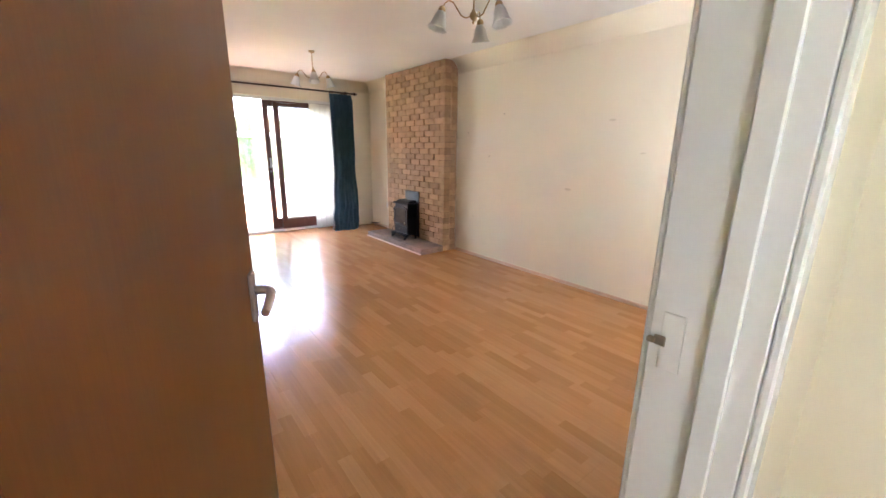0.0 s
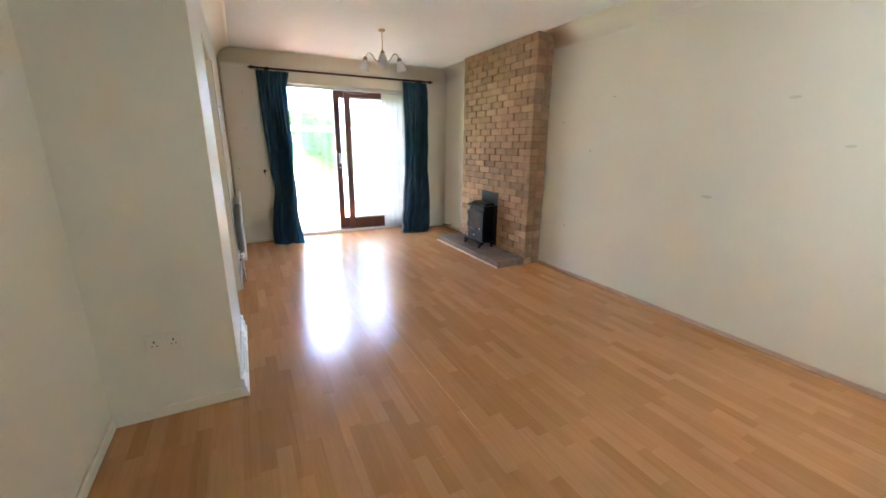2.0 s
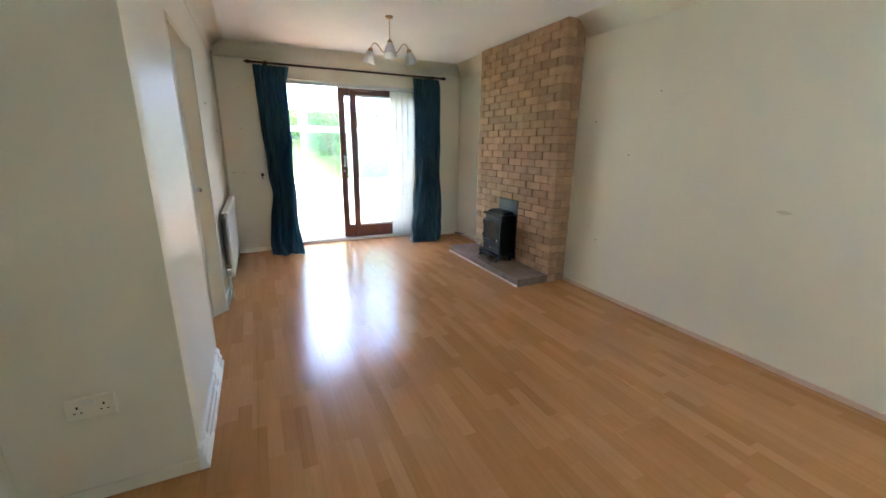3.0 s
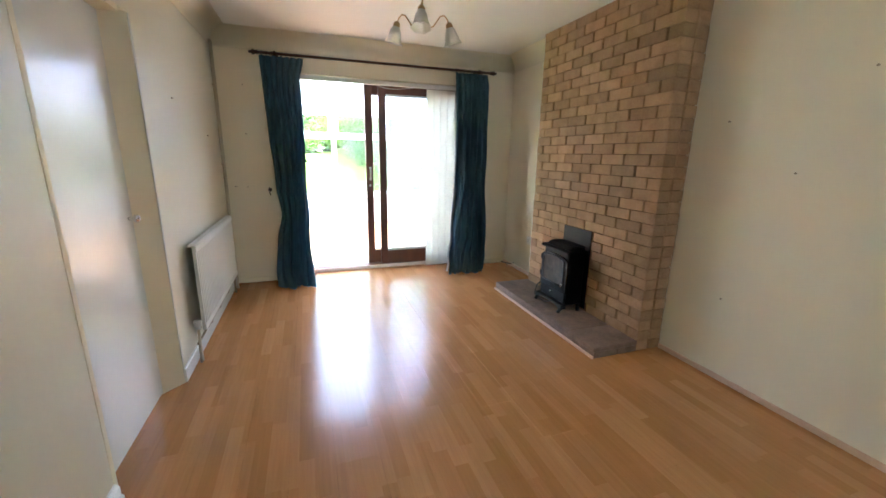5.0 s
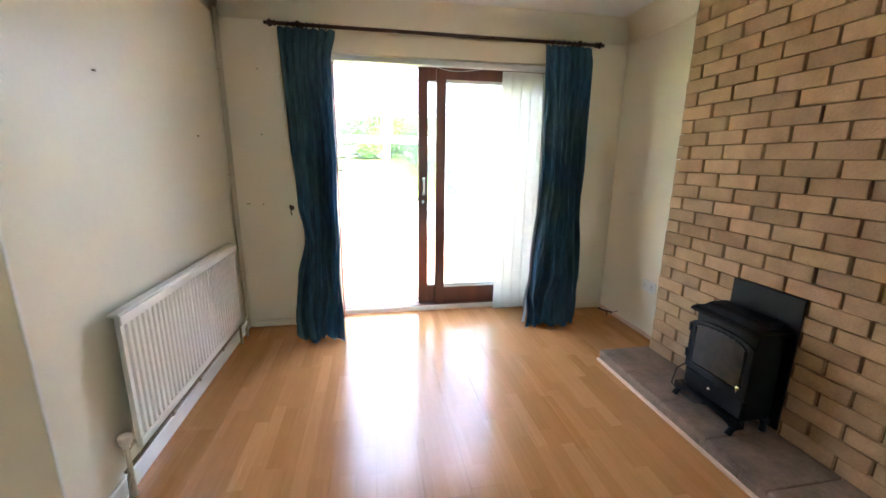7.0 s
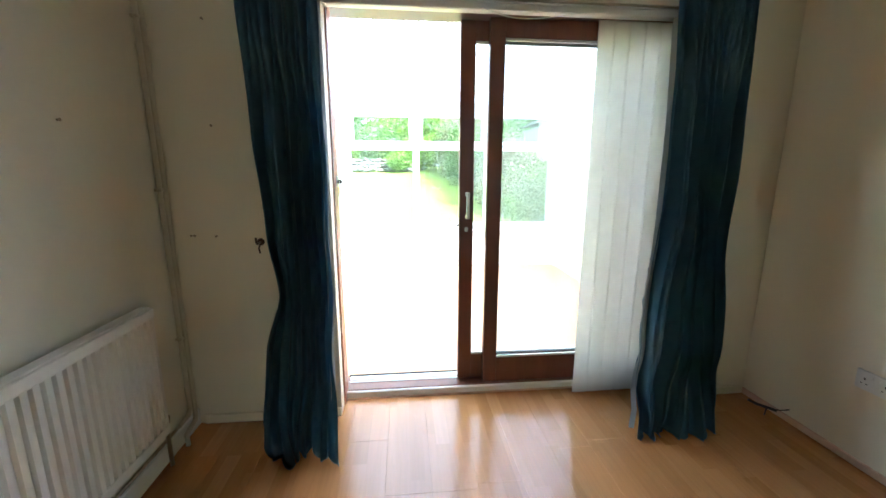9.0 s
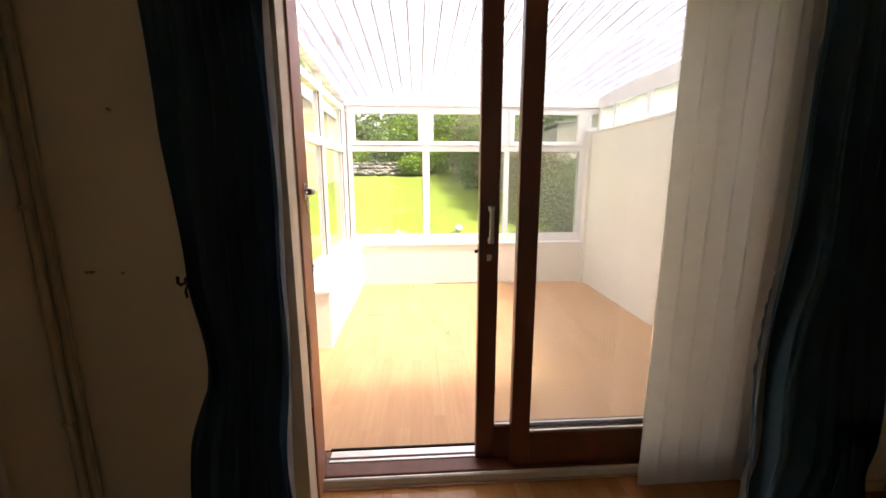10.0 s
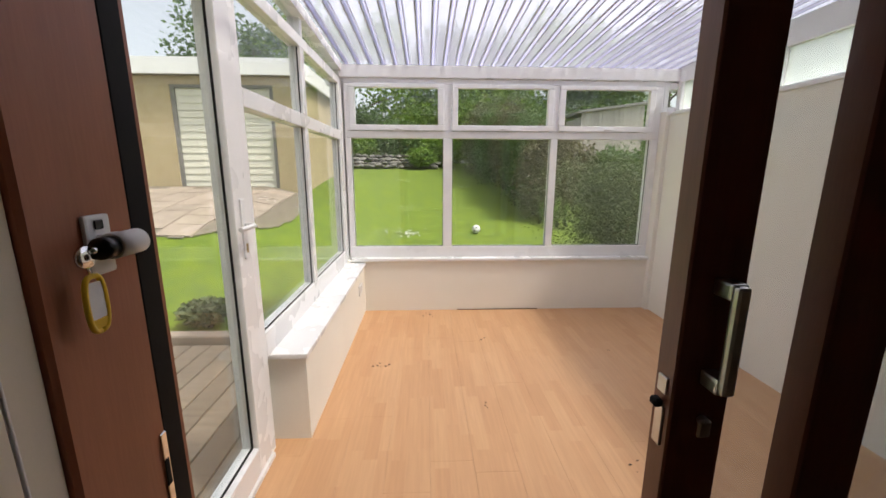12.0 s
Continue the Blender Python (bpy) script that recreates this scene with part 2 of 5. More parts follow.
def tube(bm, path, r, n=10, cap=True):
    pts = [Vector(p) for p in path]
    rs = r if isinstance(r, (list, tuple)) else [r] * len(pts)
    rings, side = [], None
    for i, p in enumerate(pts):
        d = (pts[min(i + 1, len(pts) - 1)] - pts[max(i - 1, 0)]).normalized()
        if side is None:
            side = d.orthogonal().normalized()
        side = (side - d * side.dot(d)).normalized()
        up = d.cross(side)
        rings.append([bm.verts.new(p + rs[i] * (math.cos(a) * side + math.sin(a) * up)) for a in (2 * math.pi * k / n for k in range(n))])
    for a, b in zip(rings, rings[1:]):
        for k in range(n):
            bm.faces.new((a[k], a[(k + 1) % n], b[(k + 1) % n], b[k])).smooth = True
    if cap:
        bm.faces.new(rings[0][::-1])
        bm.faces.new(rings[-1])
    return bm


def lathe(bm, profile, m=Matrix(), n=20, wave=0.0, waves=0):
    """Profile of (radius, z) turned round z, then moved by m."""
    rings = []
    for j, (r, z) in enumerate(profile):
        ring = []
        for k in range(n):
            a = 2 * math.pi * k / n
            q = 1 + (wave * math.sin(waves * a) * j / max(1, len(profile) - 1) if waves else 0)
            ring.append(bm.verts.new(m @ Vector((r * q * math.cos(a), r * q * math.sin(a), z))))
        rings.append(ring)
    for a, b in zip(rings, rings[1:]):
        for k in range(n):
            bm.faces.new((a[k], a[(k + 1) % n], b[(k + 1) % n], b[k])).smooth = True
    return bm


def ball(bm, c, r, n=12):
    return lathe(bm, [(max(1e-4, r * math.sin(math.pi * i / n)), -r * math.cos(math.pi * i / n)) for i in range(n + 1)], Matrix.Translation(c), n + 4)


def arc(c, r, a0, a1, n, plane="xz", other=0.0):
    out = []
    for i in range(n + 1):
        a = radians(a0 + (a1 - a0) * i / n)
        u, v = c[0] + r * math.cos(a), c[1] + r * math.sin(a)
        out.append({"xz": (u, other, v), "yz": (other, u, v), "xy": (u, v, other)}[plane])
    return out


def to_mesh(name, bm, material, base=(0, 0, 0)):
    bmesh.ops.translate(bm, verts=bm.verts, vec=-Vector(base))
    me = bpy.data.meshes.new(name)
    bm.to_mesh(me)
    bm.free()
    me.materials.append(material)
    return me


BASE = {}


def thing(name, base, label, category, group="", kind=""):
    ob = new(name)
    ob.location, ob.empty_display_size = base, 0.1
    BASE[ob] = Vector(base)
    return tagged(ob, label, category, group, kind)


def part(name, bm, material, parent, label=""):
    ob = new(name, to_mesh(name, bm, material, BASE[parent]))
    ob.parent = parent
    BASE[ob] = BASE[parent]
    return tagged(ob, label)


def solo(name, bm, material, label="", category="", group="", kind="", base=None):
    if base is None:
        cs = [v.co for v in bm.verts]
        base = ((min(c.x for c in cs) + max(c.x for c in cs)) / 2, (min(c.y for c in cs) + max(c.y for c in cs)) / 2, min(c.z for c in cs))
    ob = new(name, to_mesh(name, bm, material, base))
    ob.location = base
    BASE[ob] = Vector(base)
    return tagged(ob, label, category, group, kind)


def structure(name, bm, material, label, category="wall"):
    return solo(name, bm, material, label, category, kind="structure", base=(0, 0, 0))


# ---- the plan, in metres ----
XR, XL, XN = 3.343, 0.26, -0.288      # party wall, inner side wall, near side wall
Y0, YN, YE = 0.28, 2.747, 6.386       # doorway wall, nib, garden wall (room faces)
YH, YO = 0.115, 6.72                  # hall face of the doorway wall, outer face of the garden wall
H = 2.40
DX0, DX1, DH = -0.125, 0.712, 2.0       # hall doorway
PX0, PX1, PH = 0.995, 2.80, 2.07     # patio opening
CY0, CY1, CX = 3.997, 5.446, 3.133    # chimney breast
CZ = 0.034                            # garden room floor
KX0, KX1, KY = 0.762, 3.385, 9.55     # garden room faces

# ---- shell of the living room and hall ----
structure("wall_east", boxes((XR, XR + 0.25, YH, YO, -0.1, H + 0.25)), CREAM, "plain cream painted plaster wall with filler marks")
bm = boxes((XN - 0.1, PX0, YE, 6.47, -0.1, H + 0.25), (XN - 0.1, PX0 - 0.10, 6.47, YO, -0.1, H + 0.25), (PX1, XR, YE, YO, -0.1, H + 0.25), (PX0, PX1, YE, 6.47, PH, H + 0.25), (PX0 - 0.10, PX1, 6.47, YO, 2.13, H + 0.25))
structure("wall_north", bm, CREAM, "cream plaster wall round the patio doorway")
structure("wall_nib", boxes((XN - 0.1, XL, YN, YN + 0.1, -0.1, H + 0.25)), CREAM, "short cream plaster return wall with a socket")
structure("wall_west", boxes((XN - 0.1, XN, YH, YN, -0.1, H + 0.25)), CREAM, "cream plaster side wall behind the open door")
structure("wall_cupboard", boxes((XL - 0.14, XL, YN + 0.1, 3.62, -0.1, H + 0.25), (XL - 0.14, XL, 3.62, 4.5, 1.955, H + 0.25), (XL - 0.14, XL, 4.5, YE, -0.1, H + 0.25)), GLOSS_WALL, "off-white satin painted side wall with a cupboard opening")
structure("wall_cupboard_back", boxes((-0.75, -0.65, YN + 0.1, YE, -0.1, H + 0.25)), CREAM, "plain wall at the back of the cupboard")
# the opening at x 2.1 to 3.2 is for the added fill window
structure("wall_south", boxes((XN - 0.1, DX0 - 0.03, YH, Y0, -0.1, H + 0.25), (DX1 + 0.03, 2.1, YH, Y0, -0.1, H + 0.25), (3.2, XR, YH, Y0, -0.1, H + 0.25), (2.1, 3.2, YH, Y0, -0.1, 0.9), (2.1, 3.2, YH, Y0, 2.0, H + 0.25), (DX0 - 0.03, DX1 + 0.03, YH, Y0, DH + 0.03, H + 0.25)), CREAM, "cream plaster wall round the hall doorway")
structure("ceiling", boxes((-0.8, XR + 0.1, YH, YO - 0.02, H, H + 0.12)), CEILING, "white painted plaster ceiling", "ceiling")
structure("floor", boxes((-0.8, XR, -1.6, YE + 0.34, -0.14, -0.012)), MORTAR, "floor screed under the laminate", "floor")

# coved joint of wall and ceiling
def cove(name, axis, at, side, a0, a1, r=0.15):
    c = (at + side * r, H - r)
    pts = [(at - side * 0.01, H + 0.01), (at - side * 0.01, H - r - 0.002)]
    for i in range(9):
        a = math.pi / 2 * i / 8
        pts.append((c[0] - side * (r - 0.001) * math.cos(a), c[1] + (r - 0.001) * math.sin(a)))
    pts.append((c[0], H + 0.01))
    bm = bmesh.new()
    prism(bm, pts, axis, a0, a1)
    for f in bm.faces:
        f.smooth = abs(f.normal[{"x": 0, "y": 1}[axis]]) < 0.5
    structure(name, bm, CREAM, "curved cream plaster coving between wall and ceiling", "coving")


cove("coving_north", "x", YE, -1, XL, XR)
cove("coving_east", "y", XR, -1, Y0, CY0)
cove("coving_east_far", "y", XR, -1, CY1, YE)
cove("coving_west", "y", XL, 1, YN, YE)
cove("coving_near", "y", XN, 1, Y0, YN)
cove("coving_nib", "x", YN, -1, XN, XL)
cove("coving_south", "x", Y0, 1, XN, XR)

# hall shell behind the camera
structure("hall_wall_east", boxes((1.35, 1.45, -1.6, YH, -0.1, H + 0.25)), CREAM, "plain cream hall wall")
structure("hall_wall_west", boxes((-0.8, -0.7, -1.6, YH, -0.1, H + 0.25)), CREAM, "plain cream hall wall")
# unseen opening, added and placed so that sky light reaches the door lining
structure("hall_wall_south", boxes((-0.8, -0.6, -1.7, -1.6, -0.1, H + 0.25), (-0.1, 1.45, -1.7, -1.6, -0.1, H + 0.25), (-0.6, -0.1, -1.7, -1.6, 2.0, H + 0.25), (-0.6, -0.1, -1.7, -1.6, -0.1, 1.35)), CREAM, "plain cream hall wall with an added, unseen glazed opening")
structure("hall_ceiling", boxes((-0.8, 1.45, -1.7, YH, H, H + 0.12)), CEILING, "white hall ceiling", "ceiling")
hall_pane = structure("window_hall", boxes((-0.6, -0.1, -1.66, -1.655, 1.35, 2.0)), PANE, "unseen clear pane added to let sky light into the hall", "window")
hall_pane.visible_shadow = False

# unseen window added for the fill lamp; its net scatters the sun
structure("window_front", boxes((2.1, 3.2, 0.15, 0.155, 0.9, 2.0)), NET, "unseen front window with white net, added for fill light", "window")

# skirtings
structure("baseboard_east", boxes((XR - 0.012, XR, Y0, CY0, 0, 0.035), (XR - 0.012, XR, CY1, YE, 0, 0.035), bevel=0.003), BEAD, "thin wood bead at the foot of the wall", "skirting")
structure("baseboard_north", boxes((XL + 0.04, PX0, YE - 0.014, YE, 0, 0.05), (PX1, XR - 0.012, YE - 0.014, YE, 0, 0.05), bevel=0.004), CREAM, "low painted skirting", "skirting")
structure("baseboard_west", boxes((XL, XL + 0.016, 4.5, YE, 0, 0.085), bevel=0.004), GLOSS, "white gloss skirting under the radiator", "skirting")
structure("baseboard_nib", boxes((XN, XL, YN - 0.014, YN, 0, 0.055), bevel=0.004), CREAM, "low cream painted skirting", "skirting")
structure("baseboard_near", boxes((XN, XN + 0.014, Y0, YN - 0.014, 0, 0.055), bevel=0.004), CREAM, "low cream painted skirting", "skirting")
bm = bmesh.new()
prism(bm, [(XL, 0.004), (XL + 0.034, 0.004), (XL + 0.034, 0.022), (XL + 0.026, 0.03), (XL + 0.026, 0.058), (XL + 0.018, 0.066), (XL + 0.018, 0.10), (XL + 0.008, 0.112), (XL, 0.112)], "y", YN - 0.016, 3.62)
structure("baseboard_cupboard", bm, PVC, "stepped white moulded skirting along the cupboard wall", "skirting")

# ---- hall doorway ----
frame1 = thing("door_frame_hall", (0.3, 0.2, 0), "white gloss door lining with stops and architrave", "door frame", kind="structure")
for x0, x1, s in ((DX0 - 0.03, DX0, 1), (DX1, DX1 + 0.03, -1)):
    part("jamb", boxes((x0, x1, YH - 0.002, Y0 + 0.002, 0, DH + 0.03), bevel=0.002), GLOSS, frame1)
    sx = (x1, x1 + 0.012) if s > 0 else (x0 - 0.012, x0)
    part("stop", boxes((*sx, 0.15, 0.188, 0, DH), bevel=0.003), GLOSS, frame1)
    for y0, y1 in ((YH - 0.018, YH - 0.003), (Y0 + 0.003, Y0 + 0.016)):
        ax = (x0 - 0.035, x1 - 0.006) if s > 0 else (x0 + 0.006, x1 + 0.035)
        part("architrave", boxes((*ax, y0, y1, 0, DH + 0.075), bevel=0.004), GLOSS, frame1)
part("head", boxes((DX0, DX1, YH - 0.002, Y0 + 0.002, DH, DH + 0.03)), GLOSS, frame1)
part("strike_plate", boxes((DX1 - 0.003, DX1 + 0.001, 0.225, 0.262, 0.94, 1.05), bevel=0.001), GLOSS, frame1, "painted-over strike plate")
part("latch_keep", boxes((DX1 - 0.016, DX1 - 0.004, 0.268, 0.281, 0.989, 0.999), (DX1 - 0.006, DX1 - 0.002, 0.252, 0.272, 0.984, 1.004), bevel=0.002), COPPER, frame1, "bent latch lip")

door1 = thing("door_hall", (0, 0, 0), "open flush brown veneered door with a lever handle", "door", kind="structure")
part("leaf", boxes((0.002, 0.724, -0.042, -0.002, 0.006, 1.985), bevel=0.002), DOOR_WOOD, door1)
hd = part("handle_plate", boxes((0.650, 0.686, -0.052, -0.0425, 0.950, 1.062), bevel=0.003), PLATE, door1, "worn grey metal handle plate")
bm = bmesh.new()
tube(bm, [(0.666, -0.05, 1.02), (0.666, -0.072, 1.02), (0.663, -0.082, 1.019), (0.651, -0.087, 1.017), (0.603, -0.087, 1.010), (0.570, -0.084, 1.003)], [0.010, 0.010, 0.010, 0.0105, 0.0095, 0.0085], 12)
lever = part("lever", bm, ALU, hd, "satin metal lever")
hd2 = part("handle_plate", boxes((0.645, 0.687, -0.002, 0.008, 0.92, 1.08), bevel=0.003), PLATE, door1)
bm = bmesh.new()
tube(bm, [(0.666, 0.006, 1.02), (0.666, 0.045, 1.02), (0.653, 0.055, 1.017), (0.555, 0.052, 1.005)], 0.0095, 12)
part("lever", bm, ALU, hd2)
part("latch", boxes((0.722, 0.726, -0.034, -0.010, 0.98, 1.11), (0.724, 0.732, -0.028, -0.016, 1.035, 1.055), bevel=0.001), BRASS, door1)
for z in (0.2, 1.75):
    part("hinge", boxes((-0.004, 0.004, -0.03, 0.006, z, z + 0.09), bevel=0.001), BRASS, door1)
door1.location, door1.rotation_euler = (DX0 + 0.004, 0.288, 0.0), (0, 0, radians(68.6))

# ---- cupboard in the side wall ----
fr = thing("door_frame_cupboard", (0.2, 4.05, 0), "cream painted frame of the cupboard door", "door frame", kind="structure")
bm = bmesh.new()
prism(bm, [(0.12, 4.41), (0.178, 4.41), (XL + 0.003, 4.50), (0.12, 4.50)], "z", 0, 1.955)
part("jamb", bm, CREAM, fr)
bm = bmesh.new()
prism(bm, [(0.12, 3.62), (XL + 0.002, 3.62), (XL + 0.002, 3.645), (0.215, 3.725), (0.12, 3.725)], "z", 0, 1.955)
part("jamb", bm, CREAM, fr)
part("head", boxes((0.12, XL - 0.002, 3.725, 4.41, 1.93, 1.957)), CREAM, fr)
part("bead", boxes((XL + 0.003, XL + 0.010, 4.492, 4.506, 0.01, 1.95), bevel=0.003), GLOSS, fr)
cup = thing("door_cupboard", (0.19, 4.07, 0), "flush white gloss cupboard door with a small knob", "door", kind="structure")
part("leaf", boxes((0.14, 0.180, 3.728, 4.407, 0.012, 1.928), bevel=0.003), GLOSS, cup)
bm = bmesh.new()
lathe(bm, [(0.0001, 0), (0.009, 0), (0.008, 0.016), (0.017, 0.026), (0.020, 0.038), (0.014, 0.046), (0.0001, 0.048)], pose(0.180, 4.355, 1.0, 0, 90, 0), 16)
part("knob", bm, CHROME, cup, "small bright metal knob")

# ---- patio doorway ----
patio = thing("door_patio", (1.9, 6.55, 0.1), "red-brown hardwood sliding patio door, slid half open", "door", kind="structure")
FY0, FY1 = 6.455, 6.68
part("jamb", boxes((PX0 - 0.10, PX0 + 0.008, 6.472, 6.588, 0.0, 2.058), (PX0 - 0.098, PX0 - 0.030, 6.588, 6.68, 0.03, 2.058), bevel=0.004), JAMB_WOOD, patio, "paler red-brown jamb")
part("seal", boxes((PX0 - 0.025, PX0 + 0.004, 6.589, 6.606, 0.05, 2.03), (PX0 - 0.034, PX0 - 0.008, 6.608, 6.628, 0.05, 2.03), (PX0 - 0.050, PX0 - 0.028, 6.632, 6.67, 0.05, 2.03), bevel=0.003), SEAL, patio, "black rubber draught seal")
part("jamb", boxes((PX1 - 0.008, PX1 + 0.03, FY0 + 0.02, FY1, 0.0, 2.058), bevel=0.004), PATIO_WOOD, patio)
part("head", boxes((PX0 - 0.098, PX1, FY0 + 0.05, FY1, 2.06, 2.128), bevel=0.004), PATIO_WOOD, patio)
part("sill", boxes((PX0 - 0.02, PX1, 6.552, FY1 + 0.03, 0.0, 0.045), bevel=0.004), PATIO_WOOD, patio)
part("track", boxes((PX0 + 0.01, PX1 - 0.01, 6.632, 6.645, 0.045, 0.049), (PX0 + 0.01, PX1 - 0.01, 6.66, 6.70, 0.045, 0.049)), ALU, patio, "metal running track")
part("weather_bar", boxes((PX0, PX1, FY1 + 0.03, FY1 + 0.04, 0.03, 0.05)), SEAL, patio)


def sash(name, x0, x1, y0, y1, z0, z1, stile, stile_r, rail_t, rail_b):
    s = part(name, boxes((x0, x0 + stile, y0, y1, z0, z1), (x1 - stile_r, x1, y0, y1, z0, z1), (x0 + stile, x1 - stile_r, y0 + 0.001, y1 - 0.001, z0, z0 + rail_b), (x0 + stile, x1 - stile_r, y0 + 0.001, y1 - 0.001, z1 - rail_t, z1), bevel=0.003), PATIO_WOOD, patio)
    gx0, gx1, gz0, gz1, ym = x0 + stile, x1 - stile_r, z0 + rail_b, z1 - rail_t, (y0 + y1) / 2
    g = part("pane", boxes((gx0, gx1, ym - 0.002, ym + 0.002, gz0, gz1)), PATIO_PANE, s, "slightly tinted glass")
    g.visible_shadow = False
    for w, d in ((0.014, 0.0), (0.007, 0.010)):
        e = y0 - 0.004 + d
        part("bead", boxes((gx0, gx1, e, e + 0.012, gz0, gz0 + w), (gx0, gx1, e, e + 0.012, gz1 - w, gz1), (gx1 - w, gx1, e, e + 0.012, gz0 + w, gz1 - w), bevel=0.002), ALU, s, "grey metal glazing bead")
    return s


slide = sash("sliding_sash", 1.655, 2.56, 6.615, 6.657, 0.05, 2.055, 0.080, 0.08, 0.10, 0.155)
fixed = sash("fixed_sash", 1.800, PX1 - 0.01, 6.566, 6.610, 0.046, 2.055, 0.080, 0.10, 0.095, 0.155)
part("glazing_bar", boxes((2.408, 2.428, 6.562, 6.606, 0.20, 1.958), bevel=0.002), ALU, fixed, "grey metal glazing bar")
bm = bmesh.new()
box(bm, 1.688, 1.710, 6.583, 6.615, 1.156, 1.178, 0.004, 2)
box(bm, 1.688, 1.710, 6.583, 6.615, 1.030, 1.052, 0.004, 2)
box(bm, 1.690, 1.708, 6.576, 6.588, 1.032, 1.176, 0.005, 2)
part("pull_handle", bm, ALU, slide, "satin metal pull handle")
part("lock_plate", boxes((1.652, 1.656, 6.627, 6.645, 0.925, 0.985), (1.652, 1.656, 6.626, 6.646, 1.005, 1.03), bevel=0.001), ALU, slide, "worn metal latch plate")
bm = bmesh.new()
box(bm, 1.640, 1.653, 6.627, 6.643, 0.985, 0.998, 0.003)
part("latch_bolt", bm, SEAL, slide)
bm = bmesh.new()
tube(bm, [(1.70, 6.615, 0.975), (1.70, 6.607, 0.975), (1.695, 6.601, 0.975)], 0.007, 10)
box(bm, 1.684, 1.703, 6.597, 6.603, 0.958, 0.984, 0.003)
part("turn_knob", bm, ALU, slide)
part("jamb_strike", boxes((PX0 + 0.0078, PX0 + 0.0105, 6.575, 6.585, 0.90, 1.00), bevel=0.001), CHROME, patio, "satin metal strike plate")
part("strike_slot", boxes((PX0 + 0.0100, PX0 + 0.0112, 6.575, 6.582, 0.93, 0.965)), SEAL, patio)
reveal = structure("window_board", boxes((PX0, PX1, 6.532, 6.551, -0.01, 0.043), bevel=0.006), GLOSS, "white gloss riser strip under the patio door", "sill")
structure("trim_threshold", boxes((PX0, PX1, 6.520, 6.532, 0.0, 0.008), bevel=0.003), BEAD, "thin wood bead in front of the threshold", "trim")

# screw lock with key and tag on the jamb
lk = thing("patio_lock", (PX0 + 0.01, 6.54, 1.2), "white screw-on patio lock with its key inserted", "lock")
LY, LZ = 6.538, 1.238
LX = PX0 + 0.026
part("bracket", boxes((PX0 + 0.008, PX0 + 0.013, LY - 0.016, LY + 0.014, LZ - 0.028, LZ + 0.030), bevel=0.003, seg=2), PLASTIC, lk)
part("screw", boxes((PX0 + 0.013, PX0 + 0.0145, LY - 0.006, LY + 0.004, LZ + 0.016, LZ + 0.025), bevel=0.001), BLACK, lk)
bm = bmesh.new()
tube(bm, [(LX, LY + 0.032, LZ), (LX, LY + 0.029, LZ), (LX, LY - 0.006, LZ)], [0.009, 0.0125, 0.0125], 18)
box(bm, PX0 + 0.011, LX, LY - 0.006, LY + 0.020, LZ - 0.011, LZ + 0.011, 0.002)
part("cylinder", bm, PLASTIC, lk)
bm = bmesh.new()
tube(bm, [(LX, LY - 0.006, LZ), (LX, LY - 0.020, LZ), (LX, LY - 0.021, LZ)], [0.0105, 0.0105, 0.006], 16)
part("collar", bm, BLACK, lk)
bm = bmesh.new()
tube(bm, [(LX, LY - 0.02, LZ), (LX, LY - 0.030, LZ)], 0.003, 8)
lathe(bm, [(0.003, -0.0015), (0.010, -0.0015), (0.010, 0.0015), (0.003, 0.0015)], pose(LX, LY - 0.036, LZ - 0.004, 0, 90, 0), 14)
part("key", bm, CHROME, lk)
TZ = LZ - 0.048
tag = thing("key_tag", (LX, LY - 0.034, LZ - 0.08), "yellow plastic key tag with a blank paper label", "key tag")
bm = bmesh.new()
tube(bm, [(LX, LY - 0.033 + 0.0105 * math.copysign(abs(math.sin(a)) ** 0.6, math.sin(a)), TZ - 0.026 * math.copysign(abs(math.cos(a)) ** 0.8, math.cos(a))) for a in (2 * math.pi * i / 24 for i in range(25))], 0.0026, 8)
box(bm, LX - 0.0014, LX + 0.0014, LY - 0.042, LY - 0.024, TZ - 0.024, TZ - 0.014, 0.001)
part("rim", bm, YELLOW, tag)
part("label_paper", boxes((LX - 0.0012, LX + 0.0012, LY - 0.041, LY - 0.025, TZ - 0.014, TZ + 0.020)), PAPER, tag, "white paper label")
bm = bmesh.new()
tube(bm, [(LX, LY - 0.036, LZ - 0.008), (LX, LY - 0.034, LZ - 0.022)], 0.0013, 6)
part("ring", bm, CHROME, tag)

